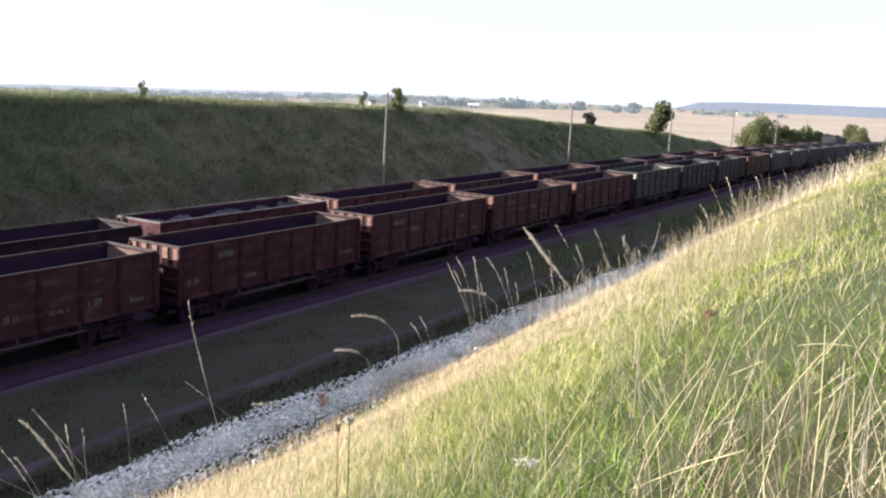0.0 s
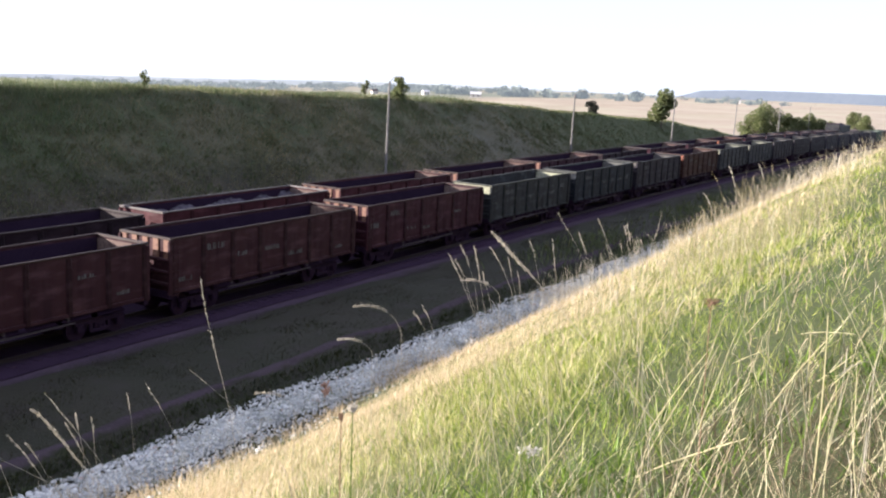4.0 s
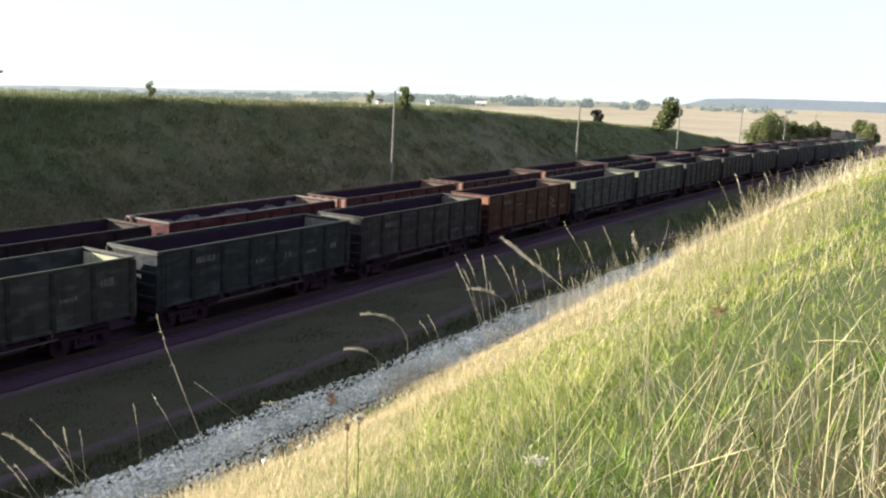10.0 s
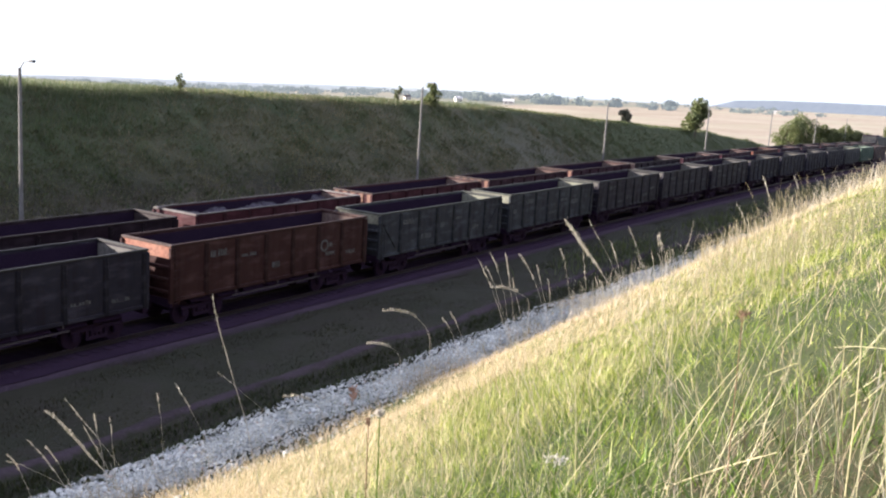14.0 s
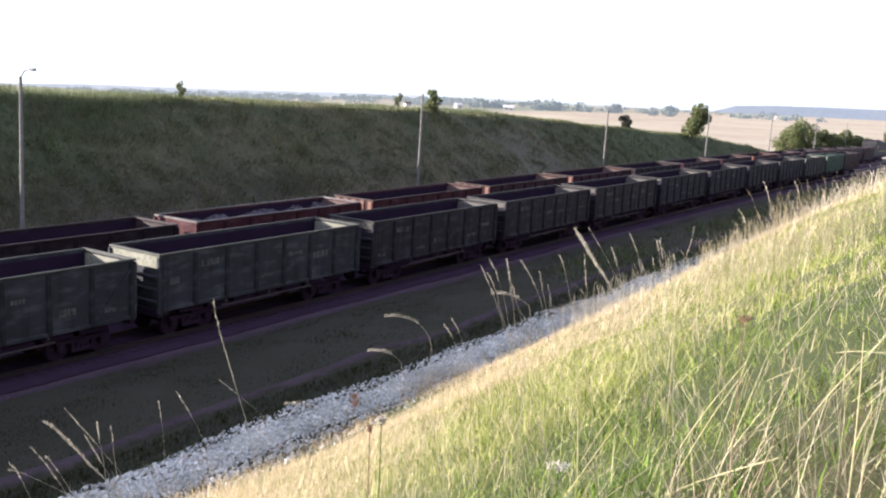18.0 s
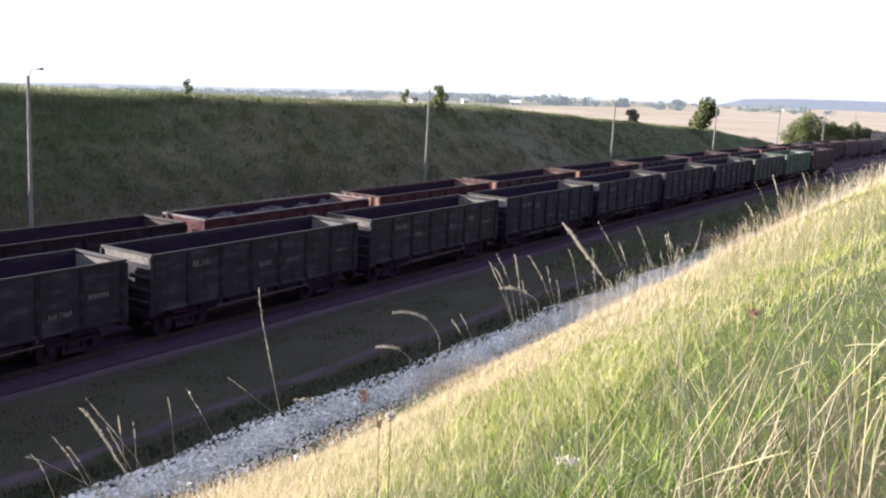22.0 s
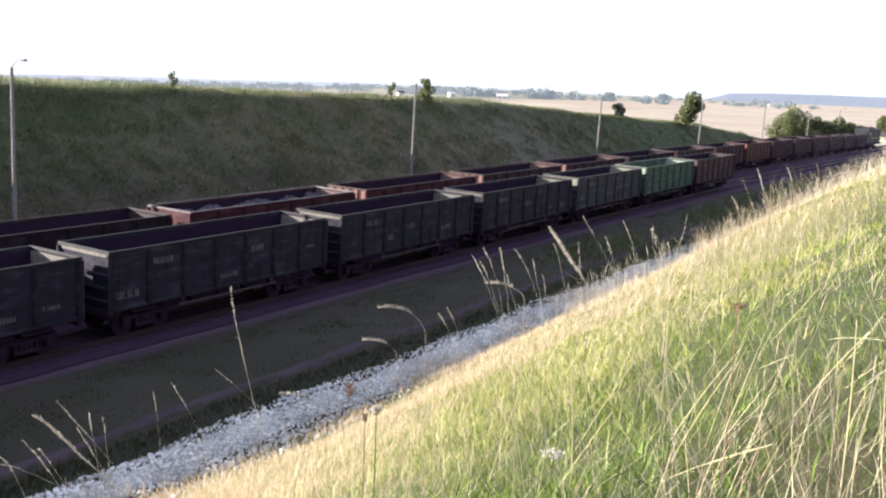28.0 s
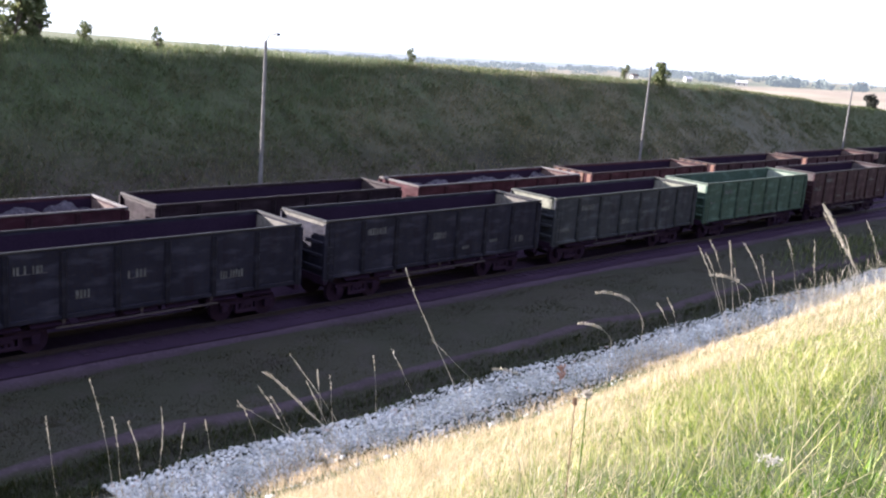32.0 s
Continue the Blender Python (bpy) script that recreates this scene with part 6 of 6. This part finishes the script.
def stone_bed():
    shapes = []
    for i in range(6):
        bm = stone_shape(400 + i)
        me = bpy.data.meshes.new("stone")
        bm.to_mesh(me)
        bm.free()
        me.materials.append(M_STONE)
        shapes.append(me)
    bed = bpy.data.objects["chalk_bed"]
    rg = random.Random(77)
    for i in range(300):
        x, y = rg.uniform(-20.5, -18.0) + rg.gauss(0, 0.15), rg.uniform(10.5, 19)
        s = rg.uniform(0.03, 0.09)
        o = new("stone", shapes[i % 6])
        o.parent = bed
        o.matrix_basis = pose(x, y, ground_z(x, y) + 0.05 + s * 0.25, rg.uniform(-25, 25), rg.uniform(-25, 25), rg.uniform(0, 360)) @ Matrix.Scale(s, 4)
    rng = np.random.default_rng(78)
    base = []
    for me in shapes:
        v = np.empty(len(me.vertices) * 3)
        me.vertices.foreach_get("co", v)
        base.append((v.reshape(-1, 3), np.array([p.vertices[:] for p in me.polygons])))
    V, F, o = [], [], 0
    n = 25000
    yy = 10 + 130 * rng.uniform(0, 1, n) ** 1.8
    xx = rng.normal(0, 1, n) * 0.2 + rng.uniform(-20.45, -18.1, n)
    stray = rng.uniform(0, 1, n) < 0.13
    xx[stray] = -18.2 + rng.exponential(0.55, stray.sum()).clip(0, 2.2)
    zz = land(xx, yy)
    for i in range(n):
        v, f = base[i % 6]
        s = rng.uniform(0.018, 0.058) * (1.6 if rng.uniform() < 0.06 else 1)
        a = rng.uniform(0, 6.28)
        R = np.array([[np.cos(a), -np.sin(a), 0], [np.sin(a), np.cos(a), 0.3], [0, -0.3, 1]])
        V.append(v @ R.T * s + np.array([xx[i], yy[i], zz[i] + 0.05 + s * rng.uniform(0.0, 0.7)]))
        F.append(f + o)
        o += len(v)
    me = mesh_of("loose_stones", np.concatenate(V), np.concatenate(F).tolist(), M_STONES)
    st = new("loose_stones", me)
    st.parent = bed
    tagged(st, "many lumps of broken white chalk", kind="stuff")


stone_bed()

# ways of sight to the tip and to the lower part of two stalks that sway: seconds, azimuth, elevation, azimuth, elevation
TALL_SWAY = [
    (0, 44.5, -13.5, 42.9, -20.5), (1, 45.6, -13.2, 43.2, -20.3), (2, 45.8, -13.6, 43.6, -20.6), (3, 43.3, -13.4, 42.2, -19.8), (6, 46.9, -13.8, 44.3, -20.7),
    (7, 48.0, -13.9, 45.2, -20.9), (8, 46.7, -13.4, 44.0, -20.7), (9, 45.4, -13.3, 43.1, -20.7), (10, 47.0, -13.6, 44.4, -21.1), (11, 46.8, -13.6, 44.2, -20.8),
    (12, 49.0, -14.3, 45.5, -21.2), (13, 45.1, -13.4, 43.1, -20.7), (16, 46.0, -13.7, 43.9, -20.6), (17, 48.3, -13.8, 45.3, -21.1), (18, 45.1, -13.4, 43.1, -20.5),
    (19, 44.5, -13.5, 42.7, -20.4), (20, 45.9, -13.4, 43.6, -20.2), (21, 43.4, -13.4, 42.1, -20.2), (22, 42.9, -13.3, 41.7, -20.1), (23, 43.9, -13.4, 42.5, -20.0),
    (24, 44.2, -13.6, 42.6, -19.9), (25, 43.4, -13.6, 42.2, -20.3), (28, 43.7, -13.5, 42.3, -20.4), (29, 45.0, -13.5, 43.1, -20.6), (30, 45.9, -13.8, 43.2, -20.6),
    (31, 48.4, -14.4, 44.9, -20.9), (32, 46.5, -13.9, 43.2, -20.4),
]
PLUME_SWAY = [
    (0, 25.1, -8.2, 22.6, -11.2), (1, 25.3, -8.2, 23.1, -10.9), (2, 26.1, -8.7, 23.6, -11.3), (3, 27.4, -9.6, 24.8, -12.0), (6, 25.6, -8.4, 23.1, -11.6),
    (7, 26.6, -9.3, 24.1, -11.3), (8, 26.6, -9.1, 24.4, -11.4), (9, 27.5, -9.4, 24.6, -12.1), (10, 26.8, -9.1, 23.8, -11.3), (11, 27.1, -9.2, 24.3, -11.6),
    (12, 27.3, -9.8, 23.8, -12.3), (13, 24.1, -7.9, 21.8, -10.8), (16, 25.7, -8.6, 23.6, -11.3), (17, 25.3, -8.4, 23.2, -11.2), (18, 24.2, -7.9, 21.9, -11.2),
    (19, 23.0, -7.4, 21.3, -11.0), (20, 24.4, -8.0, 22.1, -10.8), (21, 24.9, -8.1, 22.4, -11.2), (22, 25.1, -8.3, 22.8, -11.1), (23, 23.1, -7.6, 21.3, -10.5),
    (24, 23.4, -7.4, 21.0, -10.8), (25, 23.0, -7.1, 21.2, -10.7), (28, 25.2, -8.7, 22.9, -11.8), (29, 22.2, -7.2, 20.7, -10.4), (30, 23.3, -7.7, 21.6, -11.1),
    (31, 26.9, -9.7, 24.5, -11.8), (32, 23.1, -7.7, 21.2, -10.7),
]
EDGE_SWAY = [
    (0, 53.6, -19.3), (1, 53.1, -19.2), (2, 53.9, -19.2), (3, 52.6, -19.4), (6, 53.7, -20.6), (7, 53.5, -20.4), (8, 53.1, -20.0),
    (9, 52.5, -18.7), (10, 54.9, -20.0), (11, 53.8, -19.1), (12, 55.4, -20.5), (13, 54.1, -19.4), (16, 54.5, -19.9), (17, 55.0, -19.9),
    (18, 54.2, -19.7), (19, 54.4, -19.9), (20, 54.9, -19.9), (21, 54.2, -19.4), (22, 53.0, -18.9), (23, 53.1, -18.7), (24, 53.8, -19.1),
    (25, 54.2, -19.2), (28, 54.5, -19.8), (29, 55.7, -20.6), (30, 54.3, -19.8), (31, 55.6, -20.9), (32, 54.1, -20.5),
]


LEFT_GROUP = (*range(11), 13, 14, 15, 16)        # the stalks that bow in the same gusts


def rolled(t):
    """Metres that the train has rolled: it eases off a little in the middle."""
    return SPEED * t - float(np.interp(t, [0, 3, 6, 9, 13, 19, 21, 25, 32], [0, 0.03, 0.1, 0.12, 0.2, 0.3, 0.25, 0, 0]))


def motions():
    """The near train rolls towards -y at a steady pace, its wheels turning; stalks sway in the wind."""
    wheel_rows = [(i * 0.1, pose(0, 0, 0, math.degrees(SPEED * i * 0.1 / 0.475), 0, 0)) for i in range(321)]
    shared = {}
    for w, y0 in moving:
        walk(w, [(t, track_pose(NEAR_X, y0 - rolled(t))) for t in range(0, 33, 2)])
        for ws in [c for c in w.children_recursive if c.name.startswith("wheelset")]:
            key = round(ws.location.y, 3)
            if key not in shared:
                at = Matrix.Translation((0, ws.location.y, ws.location.z))
                walk(ws, [(t, at @ m) for t, m in wheel_rows])
                shared[key] = (ws.animation_data.action, ws.animation_data.action_slot)
            else:
                ws.rotation_mode = "QUATERNION"
                ad = ws.animation_data_create()
                ad.action, ad.action_slot = shared[key]
    walk(tall_stalk, [(t, stalk_pose((a, b), (c, e), 3.0)[0]) for t, a, b, c, e in TALL_SWAY])
    walk(plume_stalk, [(t, stalk_pose((a, b), (c, e), 3.4)[0]) for t, a, b, c, e in PLUME_SWAY])
    walk(edge_stalk, [(t, stalk_pose((a, b), (a - 2.9 + (a - 54) * -0.4, -23.0), 2.9)[0]) for t, a, b in EDGE_SWAY])
    for o, m, s in SWAY:
        rg = random.Random(900 + s)
        f, p = rg.uniform(1.2, 2.2), rg.uniform(0, 6.28)
        rows = []
        for i in range(33):
            a = 2.0 * math.sin(f * i + p) + 1.5 * math.sin(0.6 * i + 2 * p)
            gust = 1.2 * (float(np.interp(i, [r[0] for r in EDGE_SWAY], [r[1] for r in EDGE_SWAY])) - 54.0) if s in LEFT_GROUP else 0.0
            rows.append((i, m @ Matrix.Translation((0, 0, -1.3)) @ pose(0, 0, 0, 0, gust, 0) @ Matrix.Translation((0, 0, 1.3)) @ pose(0, 0, 0, a, 0.6 * a * math.cos(p), 0)))
        walk(o, rows)


motions()
